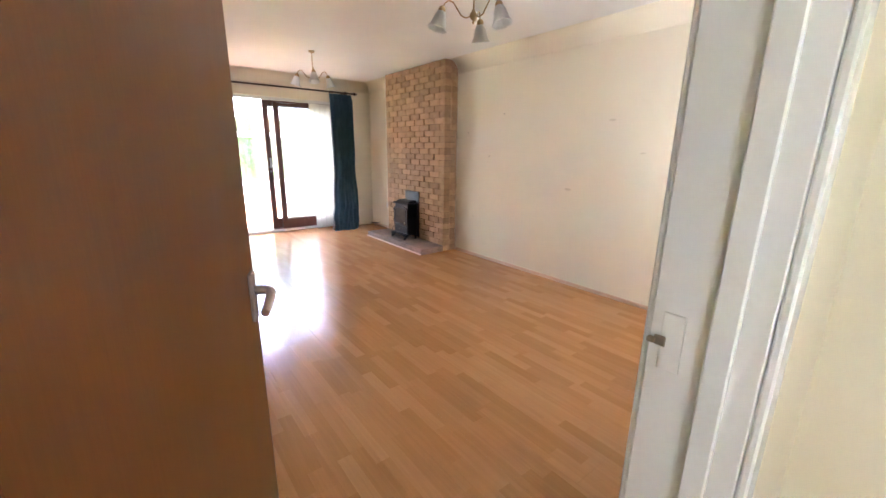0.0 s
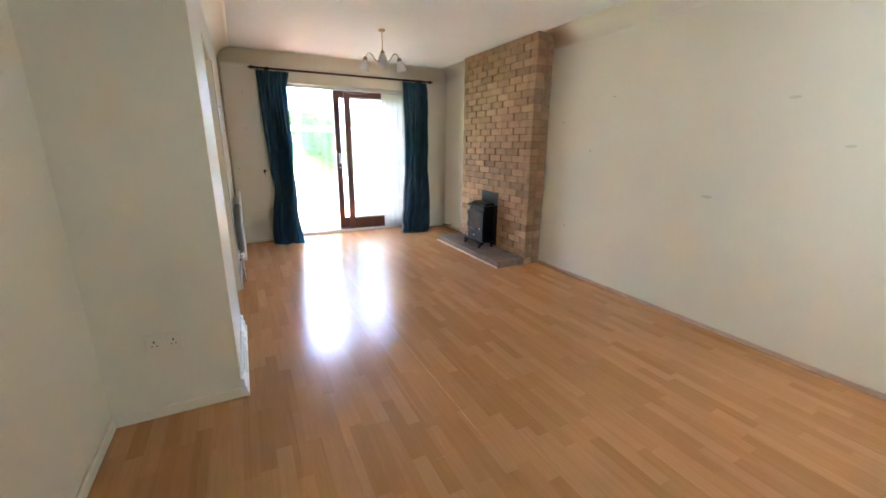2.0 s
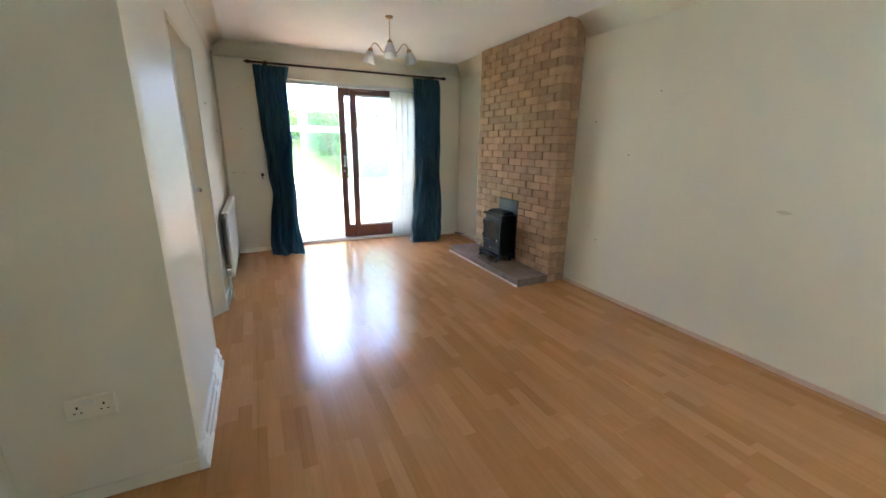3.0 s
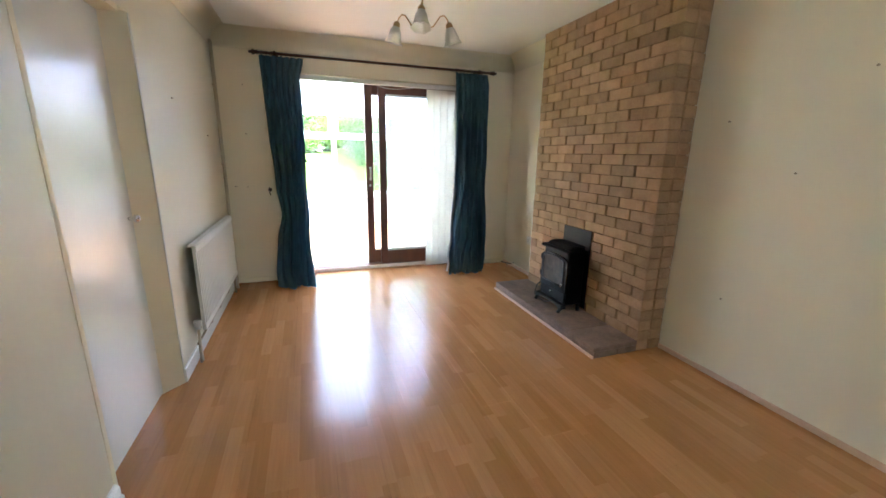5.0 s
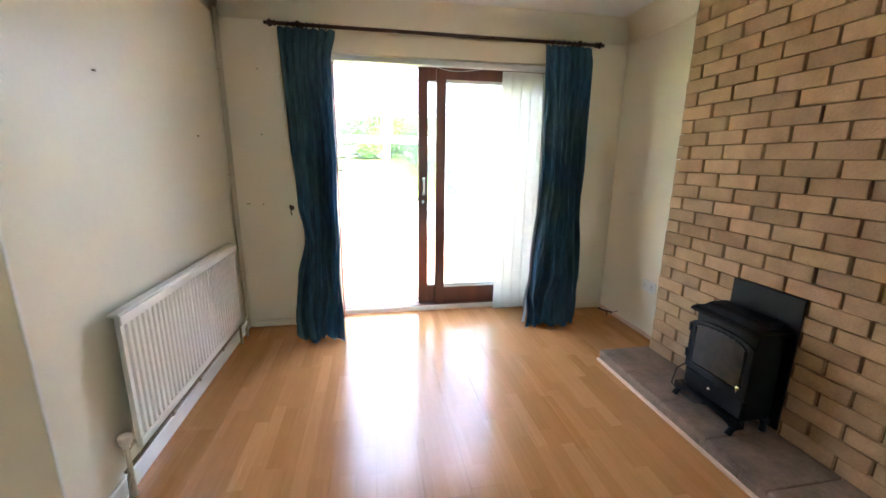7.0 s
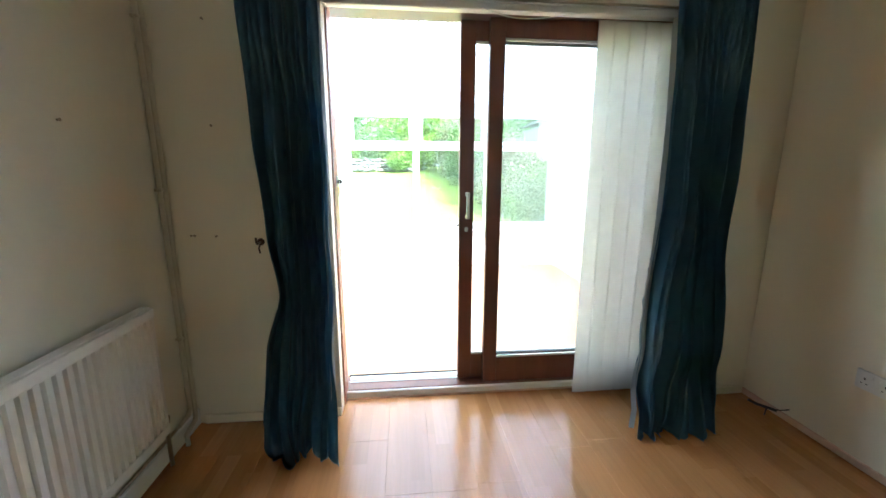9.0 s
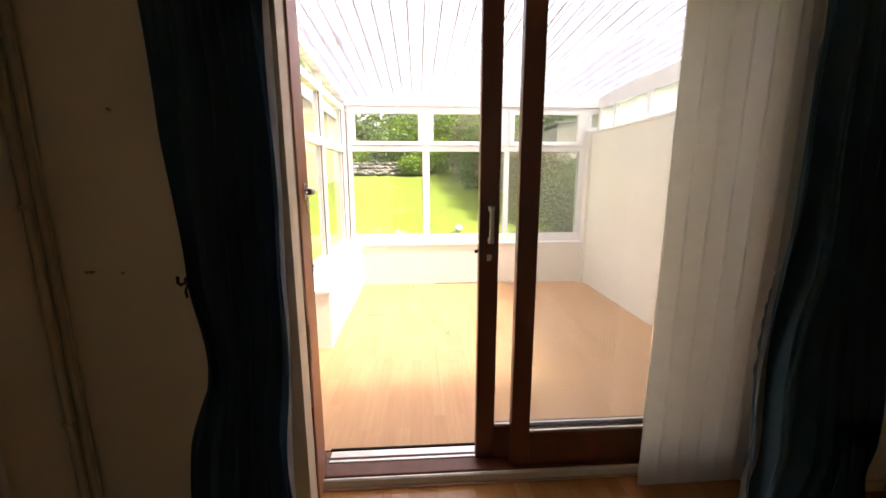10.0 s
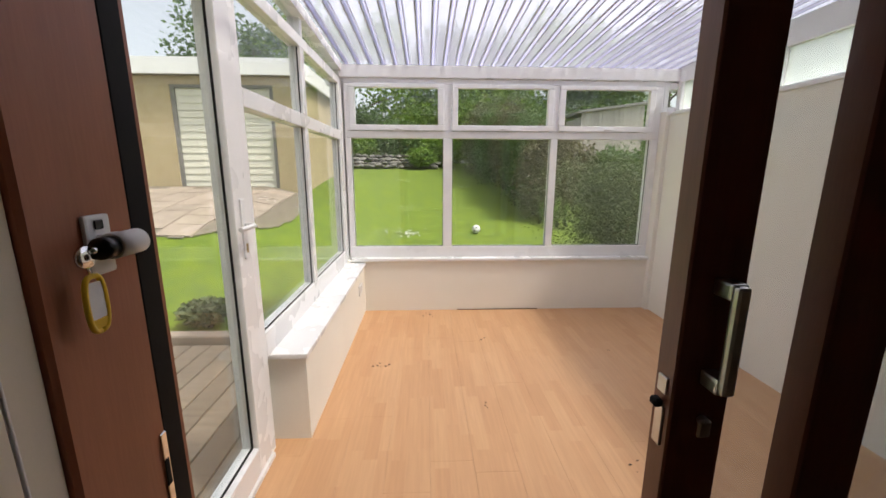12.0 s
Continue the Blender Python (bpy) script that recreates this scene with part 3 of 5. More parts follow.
# ---- vertical blind ----
vb = thing("vertical_blind", (2.5, 6.45, 0.01), "cream fabric vertical blind drawn to one side", "blind")
part("headrail", boxes((PX0 + 0.003, PX1 - 0.005, 6.40, 6.447, 2.022, 2.062), bevel=0.004), PLASTIC, vb, "white metal headrail")
part("rail_lip", boxes((PX0 + 0.003, PX1 - 0.005, 6.392, 6.400, 2.022, 2.034), (PX0 + 0.003, PX1 - 0.005, 6.392, 6.400, 2.052, 2.062), bevel=0.002), PLASTIC, vb)
rnd = random.Random(5)
for i in range(6):
    x = 2.356 + i * 0.082
    a = radians(-1.6 + rnd.uniform(-0.5, 0.5))
    dx, dy = 0.0413 * math.cos(a), 0.0413 * math.sin(a)
    bm = bmesh.new()
    n, rows = 8, 12
    grid = []
    for j in range(rows + 1):
        z = 0.016 + (2.02 - 0.016) * j / rows
        sw = 0.004 * math.sin(3 * j / rows + 0.25 * i) * (1 - j / rows)
        grid.append([bm.verts.new((x + dx * (2 * k / n - 1) + sw, 6.456 + dy * (2 * k / n - 1) - 0.003 * (1 - (2 * k / n - 1) ** 2) + sw, z)) for k in range(n + 1)])
    for r0, r1 in zip(grid, grid[1:]):
        for k in range(n):
            bm.faces.new((r0[k], r0[k + 1], r1[k + 1], r1[k])).smooth = True
    bmesh.ops.solidify(bm, geom=bm.faces[:], thickness=0.0008)
    part("slat", bm, BLIND, vb)
bm = bmesh.new()
tube(bm, [(1.70 + 0.62 * s, 6.388, 2.036 - 0.075 * math.sin(math.pi * min(1, s * 1.05)) * (1 - s) - 0.01 * s) for s in (i / 14 for i in range(15))], 0.0022, 6)
part("cord", bm, PLASTIC, vb, "white slack cord")
bm = bmesh.new()
tube(bm, [(PX0 + 0.02, 6.40, 2.02), (PX0 + 0.016, 6.42, 1.5), (PX0 + 0.012, 6.43, 0.95), (PX0 + 0.022, 6.44, 0.7), (PX0 + 0.014, 6.43, 0.45)], 0.0018, 6)
part("pull_cord", bm, PLASTIC, vb)

# ---- curtain rail and curtains ----
rail = thing("curtain_pole", (1.82, 6.28, 2.2), "dark stained wooden curtain pole with turned ends", "curtain pole")
RY, RZ = 6.276, 2.204
bm = bmesh.new()
tube(bm, [(0.66, RY, RZ), (2.99, RY, RZ)], 0.0125, 14)
part("pole", bm, ROD, rail)
for x, s in ((0.66, -1), (2.99, 1)):
    bm = bmesh.new()
    lathe(bm, [(0.0125, 0), (0.02, 0.002), (0.02, 0.010), (0.012, 0.014), (0.014, 0.02), (0.024, 0.034), (0.024, 0.042), (0.013, 0.054), (0.009, 0.06), (0.013, 0.066), (0.012, 0.072), (0.0001, 0.078)], pose(x, RY, RZ, 0, 90 * s, 0), 16)
    part("finial", bm, ROD, rail)
for x in (0.80, 2.86):
    bm = bmesh.new()
    tube(bm, [(x, RY, RZ), (x, RY + 0.06, RZ), (x, YE, RZ)], [0.014, 0.011, 0.011], 10)
    lathe(bm, [(0.018, -0.011), (0.023, -0.009), (0.023, 0.009), (0.018, 0.011)], pose(x, RY, RZ, 0, 90, 0), 16)
    lathe(bm, [(0.0001, 0), (0.028, 0), (0.028, 0.006), (0.016, 0.011), (0.0001, 0.011)], pose(x, YE, RZ, 90, 0, 0), 16)
    part("bracket", bm, ROD, rail)
for x0 in (0.69, 2.60):
    for i in range(8):
        x = x0 + i * 0.042
        bm = bmesh.new()
        tube(bm, [(x + 0.004 * math.sin(a), RY + 0.0185 * math.cos(a), RZ - 0.003 + 0.0185 * math.sin(a)) for a in (2 * math.pi * k / 14 for k in range(15))], 0.003, 6)
        part("ring", bm, ROD, rail)


def keyed(v, keys):
    for (a, p), (b, q) in zip(keys, keys[1:]):
        if a <= v <= b:
            s = (v - a) / (b - a)
            s = s * s * (3 - 2 * s)
            return p + (q - p) * s
    return keys[-1][1]


def curtain(label, left, right, front, depth, folds, seed, lining_side):
    """left, right, front, depth: keys (height, metres) of the edges, the mean plane and the fold depth."""
    c = thing("curtain", ((left[0][1] + right[0][1]) / 2, 6.2, 0.0), label, "curtain", "pair of curtains")
    nu, nv, lie = 180, 80, 4
    rr = random.Random(seed)
    ph = [rr.uniform(0, 6.28) for _ in range(8)]
    bm = bmesh.new()
    rows = []
    for j in range(-lie, nv + 1):
        z = 0.008 + 2.17 * max(0, j) / nv
        zl, zr = keyed(z, left), keyed(z, right)
        fy, am = keyed(z, front), keyed(z, depth)
        low = 1 - z / 2.18
        head = min(1.0, max(0.0, (z - 1.45) / 0.6))
        head = head * head * (3 - 2 * head)
        hem = max(0.0, 1 - z / 0.42) ** 2
        row = []
        for i in range(nu + 1):
            u = i / nu
            w = u + 0.05 * math.sin(4.6 * u + ph[0] + 0.5 * z) + 0.03 * math.sin(9.7 * u + ph[5]) + 0.035 * low * math.sin(4 * u + ph[1] + 3.2 * z)
            # pinched pleats at the heading, wide uneven folds below
            pleat = 2 * abs(math.sin(math.pi * 7 * u + 0.4)) ** 0.55 - 1
            fold = 2 * abs(math.sin(math.pi * folds * w + ph[2])) ** 0.62 - 1
            small = 2 * abs(math.sin(math.pi * folds * 2.3 * w + ph[4])) ** 0.7 - 1
            slow = math.sin(2 * math.pi * 1.15 * w + ph[3] + 0.9 * z)
            body = 0.72 * fold + 0.20 * small * (0.4 + 0.6 * math.sin(3 * u + ph[6] + 1.7 * z)) + 0.34 * slow
            y = fy - am * (body * (1 - head) + (0.75 * pleat + 0.25 * fold) * head)
            x = zl + (zr - zl) * u + 0.30 * am * math.cos(2 * math.pi * folds * w + ph[2]) * low
            y += 0.010 * low * math.sin(8 * z + 5 * u + ph[5]) - hem * 0.04 * math.sin(9 * u + ph[7]) + hem * 0.012 * math.sin(19 * u + ph[6])
            x += hem * 0.030 * math.sin(9 * u + ph[7]) + 0.008 * low * math.sin(11 * z + 6 * u + ph[6])
            if j < 0:
                y -= -j / lie * (0.016 + 0.016 * math.sin(6.5 * u + ph[6]))
                x += -j / lie * 0.008 * math.sin(7 * u + ph[0])
            lift = 0.004 * max(0.0, math.sin(9 * u + ph[1])) * (1 if j == 0 else 0.4 if j < 0 else 0)
            row.append(bm.verts.new((x, y, z + lift)))
        rows.append(row)
    for a, b in zip(rows, rows[1:]):
        for i in range(nu):
            bm.faces.new((a[i], a[i + 1], b[i + 1], b[i])).smooth = True
    bmesh.ops.solidify(bm, geom=bm.faces[:], thickness=0.003)
    part("cloth", bm, CURTAIN, c)
    bm = bmesh.new()
    edge = [(keyed(z, right if lining_side > 0 else left), keyed(z, front), z) for z in (0.03 + 1.95 * k / 24 for k in range(25))]
    lo = [bm.verts.new((x - 0.020 * lining_side, y + 0.006, z)) for x, y, z in edge]
    hi = [bm.verts.new((x + 0.002 * lining_side, y + 0.016, z)) for x, y, z in edge]
    for k in range(24):
        bm.faces.new((lo[k], hi[k], hi[k + 1], lo[k + 1])).smooth = True
    bmesh.ops.solidify(bm, geom=bm.faces[:], thickness=0.0015)
    part("lining", bm, LINING, c, "pale curtain lining")
    for k in range(7):
        x = left[-1][1] + (right[-1][1] - left[-1][1]) * (k + 0.5) / 7
        bm = bmesh.new()
        tube(bm, [(x, RY - 0.004, 2.188), (x, RY - 0.002, 2.155)], 0.002, 6)
        part("hook", bm, PLASTIC, c)
    return c


curtain("teal blue pleated curtain pulled in against the hook", [(0, 0.70), (0.14, 0.68), (0.45, 0.715), (0.73, 0.752), (1.0, 0.722), (1.46, 0.695), (1.96, 0.676), (2.18, 0.667)],
        [(0, 1.01), (0.5, 1.005), (0.9, 1.0), (1.47, 1.012), (1.98, 1.008), (2.18, 1.045)],
        [(0, 6.08), (0.3, 6.18), (0.9, 6.265), (2.18, 6.272)], [(0, 0.046), (0.25, 0.060), (0.9, 0.062), (1.7, 0.054), (2.18, 0.034)], 5.9, 3, 1)
curtain("teal blue pleated curtain hanging beside the blind", [(0, 2.45), (0.14, 2.48), (0.43, 2.535), (0.97, 2.60), (1.49, 2.602), (2.04, 2.587), (2.18, 2.58)],
        [(0, 2.93), (0.2, 2.95), (0.41, 2.962), (0.97, 2.968), (1.49, 2.963), (2.06, 2.975), (2.18, 2.955)],
        [(0, 6.08), (0.3, 6.17), (0.9, 6.26), (2.18, 6.272)], [(0, 0.052), (0.25, 0.064), (0.9, 0.064), (1.7, 0.054), (2.18, 0.034)], 6.3, 8, -1)
bm = bmesh.new()
lathe(bm, [(0.0001, 0), (0.018, 0), (0.016, 0.006), (0.006, 0.012), (0.0001, 0.012)], pose(0.655, YE, 0.955, 90, 0, 0), 14)
tube(bm, [(0.655, YE - 0.008, 0.955), (0.655, YE - 0.05, 0.953), (0.655, YE - 0.062, 0.965), (0.655, YE - 0.06, 0.985)], 0.005, 8)
tube(bm, [(0.655, YE - 0.006, 0.955), (0.65, YE - 0.02, 0.925), (0.658, YE - 0.03, 0.905)], 0.004, 8)
solo("tieback_hook", bm, ROD, "small dark metal curtain tie-back hook on the wall", "hook")

# ---- radiator ----
rad = thing("radiator", (0.31, 5.41, 0.0), "white ribbed panel radiator fixed to the side wall", "radiator")
RX, RY0, RY1, RZ0, RZ1 = 0.335, 4.79, 6.05, 0.192, 0.757
bm = bmesh.new()
pts = []
nr = 33
pitch = (RY1 - RY0 - 0.05) / nr
for i in range(nr):
    y = RY0 + 0.025 + i * pitch
    pts += [(RX - 0.010, y), (RX - 0.010, y + 0.22 * pitch), (RX, y + 0.36 * pitch), (RX, y + 0.86 * pitch)]
pts = [(RX - 0.002, RY0), (RX - 0.002, RY0 + 0.02)] + pts + [(RX - 0.010, RY1 - 0.022), (RX - 0.002, RY1 - 0.018), (RX - 0.002, RY1)]
prism(bm, [(RX - 0.02, RY0)] + pts + [(RX - 0.02, RY1)], "z", RZ0 + 0.04, RZ1 - 0.045)
part("panel", bm, RAD, rad)
bm = bmesh.new()
box(bm, RX - 0.022, RX + 0.004, RY0, RY1, RZ1 - 0.047, RZ1 - 0.006, 0.006, 2)
box(bm, RX - 0.022, RX + 0.002, RY0, RY1, RZ0, RZ0 + 0.042, 0.006, 2)
part("seam", bm, RAD, rad, "rounded welded edges")
part("top_edge", boxes((XL + 0.028, RX - 0.004, RY0 + 0.004, RY1 - 0.004, RZ1 - 0.012, RZ1), bevel=0.003), RAD, rad)
for y in (RY0 + 0.25, RY1 - 0.25):
    part("bracket", boxes((XL - 0.002, RX - 0.02, y, y + 0.03, RZ0 + 0.05, RZ1 - 0.08)), RAD, rad)
bm = bmesh.new()
tube(bm, [(0.298, RY0 - 0.03, 0.215), (0.298, RY0 + 0.01, 0.215)], 0.011, 10)
tube(bm, [(0.298, RY0 - 0.034, 0.0), (0.298, RY0 - 0.034, 0.225)], [0.009, 0.009], 10)
part("tail_pipe", bm, PIPE, rad, "painted pipe tail")
bm = bmesh.new()
lathe(bm, [(0.0001, 0), (0.013, 0), (0.014, 0.018), (0.022, 0.022), (0.023, 0.05), (0.019, 0.056), (0.0001, 0.057)], pose(0.298, RY0 - 0.034, 0.222), 14, 0.06, 8)
part("valve_cap", bm, PLASTIC, rad, "grubby white valve cap")
bm = bmesh.new()
tube(bm, [(0.298, RY1 - 0.01, 0.215), (0.298, RY1 + 0.03, 0.215), (0.298, RY1 + 0.035, 0.2), (0.298, RY1 + 0.035, 0.0)], 0.009, 10)
lathe(bm, [(0.0001, 0), (0.015, 0), (0.016, 0.03), (0.0001, 0.034)], pose(0.298, RY1 + 0.035, 0.21), 12)
part("return_valve", bm, COPPER, rad)
bm = bmesh.new()
tube(bm, [(XL + 0.03, 4.74, 0.125), (XL + 0.03, RY1 + 0.10, 0.125), (XL + 0.03, RY1 + 0.13, 0.128)], 0.0075, 8)
for y in (5.1, 5.4, 5.75):
    box(bm, XL, XL + 0.042, y, y + 0.02, 0.112, 0.138, 0.004)
tube(bm, [(XL + 0.03, 4.77, 0.125), (XL + 0.038, 4.74, 0.10), (XL + 0.038, 4.73, 0.0)], 0.0075, 8)
solo("heating_pipe", bm, COPPER, "tarnished heating pipe clipped above the skirting", "pipe")
bm = bmesh.new()
tube(bm, [(0.277, 6.30, H - 0.12), (0.277, 6.30, 0.14), (0.284, 6.27, 0.125), (0.29, 6.18, 0.125)], 0.011, 10)
for z in (0.5, 1.2, 1.9):
    box(bm, 0.259, 0.291, 6.288, 6.312, z, z + 0.014, 0.003)
solo("riser_pipe", bm, PIPE, "cream painted heating riser in the corner", "pipe", "riser pipes")
bm = bmesh.new()
tube(bm, [(0.277, 6.34, H - 0.12), (0.277, 6.34, 0.09), (0.29, 6.31, 0.07), (0.30, 6.21, 0.06), (0.298, 6.215, 0.0)], 0.011, 10)
solo("riser_pipe", bm, PIPE, "cream painted heating riser in the corner", "pipe", "riser pipes")

# ---- chimney breast, hearth, stove ----
structure("chimney_breast", boxes((CX + 0.019, XR, CY0 + 0.019, CY1 - 0.014, -0.05, H + 0.01)), MORTAR, "brown brick chimney breast from floor to ceiling", "chimney breast")
HX, HY0, HY1, HZ = 2.768, 3.997, 5.47, 0.075
hearth = thing("hearth", (2.95, 4.73, 0.0), "low hearth of brown stone slabs with a pale wood bead", "hearth", kind="structure")
part("bed", boxes((HX + 0.012, CX + 0.01, HY0 + 0.01, HY1 - 0.01, 0, HZ - 0.02)), MORTAR, hearth)
rnd = random.Random(11)
for i in range(5):
    y0 = HY0 + (HY1 - HY0) * i / 5
    y1 = HY0 + (HY1 - HY0) * (i + 1) / 5
    part("slab", boxes((HX, CX + 0.012, y0 + 0.0015, y1 - 0.0015, HZ - 0.03, HZ + rnd.uniform(-0.001, 0.001)), bevel=0.004), QUARRY, hearth)
for i in range(7):
    y0 = HY0 + (HY1 - HY0) * i / 7
    y1 = HY0 + (HY1 - HY0) * (i + 1) / 7
    part("facing", boxes((HX + 0.004, HX + 0.03, y0 + 0.002, y1 - 0.002, 0.0, HZ - 0.032), bevel=0.003), QUARRY, hearth)
for i in range(2):
    part("facing", boxes((HX + 0.032 + i * 0.17, HX + 0.198 + i * 0.17, HY0 + 0.002, HY0 + 0.03, 0.0, HZ - 0.032), bevel=0.003), QUARRY, hearth)
part("bead", boxes((HX - 0.014, HX + 0.002, HY0, HY1, 0.0, 0.018), bevel=0.005, seg=2), BEAD, hearth, "pale wood bead")

stove = thing("stove", (3.02, 4.765, HZ), "black cast-iron style electric stove with an arched glass door", "stove")
SX, SY0, SY1 = 2.945, 4.585, 4.945
SB, ST = 0.128, 0.575
part("body", boxes((SX + 0.012, 3.118, SY0 + 0.012, SY1 - 0.012, SB, ST - 0.004), bevel=0.012, seg=3), IRON, stove)
bm = bmesh.new()
prism(bm, [(SX - 0.016, ST - 0.006), (3.120, ST - 0.006), (3.120, ST + 0.016), (SX + 0.012, ST + 0.016), (SX - 0.004, ST + 0.012), (SX - 0.016, ST + 0.002)], "y", SY0 - 0.014, SY1 + 0.014)
bmesh.ops.bevel(bm, geom=bm.edges[:], offset=0.004, segments=2, affect="EDGES")
part("top_plate", bm, IRON, stove)
bm = bmesh.new()
prism(bm, [(SX + 0.020, ST + 0.014), (3.116, ST + 0.014), (3.116, ST + 0.046), (SX + 0.075, ST + 0.046), (SX + 0.040, ST + 0.036)], "y", SY0 + 0.022, SY1 - 0.022)
bmesh.ops.bevel(bm, geom=bm.edges[:], offset=0.006, segments=2, affect="EDGES")
part("hood", bm, IRON, stove, "raised black top cover")
SYM = (SY0 + SY1) / 2
out = [(SY0 + 0.004, 0.245), (SY1 - 0.004, 0.245), (SY1 - 0.004, 0.50)] + [(SYM + 0.174 * math.cos(a), 0.50 + 0.038 * math.sin(a)) for a in (math.pi * k / 12 for k in range(1, 12))] + [(SY0 + 0.004, 0.50)]
bm = bmesh.new()
prism(bm, out, "x", SX - 0.006, SX + 0.013)
dr = part("door", bm, IRON, stove, "black arched door")
gin = [(SYM + (y - SYM) * 0.80, 0.285 + (z - 0.245) * 0.80) for y, z in out]
bm = bmesh.new()
prism(bm, gin, "x", SX - 0.008, SX - 0.004)
part("door_glass", bm, STOVE_GLASS, dr, "smoked glass")
bm = bmesh.new()
for a, b in zip(gin, gin[1:] + gin[:1]):
    tube(bm, [(SX - 0.007, *a), (SX - 0.007, *b)], 0.006, 6)
part("moulding", bm, IRON, dr)
bm = bmesh.new()
lathe(bm, [(0.0001, 0), (0.005, 0), (0.005, 0.012), (0.011, 0.018), (0.011, 0.026), (0.0001, 0.03)], pose(SX - 0.006, SY0 + 0.03, 0.31, 0, -90, 0), 12)
tube(bm, [(SX - 0.03, SY0 + 0.03, 0.32), (SX - 0.032, SY0 + 0.028, 0.285)], [0.006, 0.004], 8)
part("knob", bm, CHROME, dr, "bright metal knob")
for z in (0.30, 0.45):
    bm = bmesh.new()
    tube(bm, [(SX - 0.006, SY1 - 0.002, z), (SX - 0.006, SY1 - 0.002, z + 0.045)], 0.008, 8)
    box(bm, SX - 0.008, SX + 0.012, SY1 - 0.006, SY1 + 0.010, z + 0.01, z + 0.03, 0.003)
    part("hinge", bm, IRON, dr)
dw = part("drawer", boxes((SX - 0.004, SX + 0.013, SY0 + 0.008, SY1 - 0.008, 0.148, 0.240), bevel=0.005), IRON, stove, "black ash drawer")
bm = bmesh.new()
ball(bm, (SX - 0.016, SYM, 0.207), 0.010, 8)
tube(bm, [(SX - 0.004, SYM, 0.207), (SX - 0.012, SYM, 0.207)], 0.005, 8)
part("drawer_knob", bm, CHROME, dw, "bright metal knob")
bm = bmesh.new()
lip = [(SY0 - 0.008, 0.146), (SY0 - 0.008, 0.108)] + [(SYM - 0.16 * math.cos(a), 0.106 + 0.028 * math.sin(a)) for a in (math.pi * k / 10 for k in range(11))] + [(SY1 + 0.008, 0.108), (SY1 + 0.008, 0.146)]
prism(bm, lip, "x", SX - 0.040, SX + 0.012)
part("apron", bm, IRON, stove)
for y in (SY0 + 0.012, SY1 - 0.012):
    for x in (SX + 0.004, 3.09):
        bm = bmesh.new()
        tube(bm, [(x - (0.052 if x < 3 else 0), y, HZ), (x - (0.046 if x < 3 else 0), y, HZ + 0.012), (x - (0.028 if x < 3 else 0), y, HZ + 0.034), (x - (0.014 if x < 3 else 0), y, 0.14)], [0.017, 0.015, 0.015, 0.024], 10)
        part("leg", bm, IRON, stove)
part("back_plate", boxes((3.122, 3.130, 4.558, 4.912, HZ + 0.02, 0.750), bevel=0.002), IRON, stove, "flat black plate behind the stove")
bm = bmesh.new()
tube(bm, [(3.08, SY1 - 0.02, 0.20), (3.02, SY1 + 0.05, 0.23), (2.95, SY1 + 0.055, 0.19), (2.915, SY1 + 0.04, 0.11), (2.925, SY1 - 0.01, 0.085), (2.93, 4.84, 0.082), (2.95, 4.77, 0.11), (3.0, 4.74, 0.14), (3.04, 4.75, 0.16)], 0.0045, 8)
solo("stove_cable", bm, BLACK, "black power cable looped under the stove", "cable")
bm = bmesh.new()
tube(bm, [(3.338, 6.10, 0.07), (3.31, 6.12, 0.055), (3.27, 6.16, 0.045), (3.23, 6.20, 0.05)], 0.003, 6)
tube(bm, [(3.30, 6.13, 0.046), (3.24, 6.20, 0.05), (3.215, 6.22, 0.062)], 0.008, 8)
tube(bm, [(3.27, 6.16, 0.05), (3.27, 6.165, 0.0)], 0.004, 6)
solo("aerial_lead", bm, BLACK, "loose black aerial lead out of the wall", "cable")


# ---- sockets, marks ----
def socket(m, label, face=None):
    s = thing("socket", (0, 0, 0), label, "socket")
    part("plate", boxes((-0.073, 0.073, -0.011, 0, -0.043, 0.043), bevel=0.003), face or PLASTIC, s)
    for x in (-0.038, 0.038):
        part("pin_hole", boxes((x - 0.003, x + 0.003, -0.0118, -0.0105, 0.002, 0.012), (x - 0.013, x - 0.006, -0.0118, -0.0105, -0.016, -0.012), (x + 0.006, x + 0.013, -0.0118, -0.0105, -0.016, -0.012)), BLACK, s)
        part("switch", boxes((x * 0.3 - 0.005, x * 0.3 + 0.005, -0.014, -0.010, 0.016, 0.032), bevel=0.001), PLASTIC, s)
    s.matrix_basis = m
    return s


socket(pose(-0.032, YN, 0.395), "cream double socket on the return wall", CREAM)
socket(pose(XR, 5.78, 0.40, 0, 0, -90), "white double socket beside the chimney breast")
for y, z, w in ((1.89, 1.60, 0.030), (1.59, 1.32, 0.024), (2.28, 0.965, 0.036), (1.31, 0.96, 0.022)):
    bm = bmesh.new()
    rr = random.Random(int(y * 100))
    prism(bm, [(y + w * (1 + 0.3 * rr.random()) * math.cos(a), z + w * 0.24 * (1 + 0.5 * rr.random()) * math.sin(a)) for a in (2 * math.pi * k / 12 for k in range(12))], "x", XR - 0.0015, XR + 0.004)
    solo("filler_mark", bm, SMUDGE, "dull grey filler mark on the cream wall", "wall mark", "wall marks")
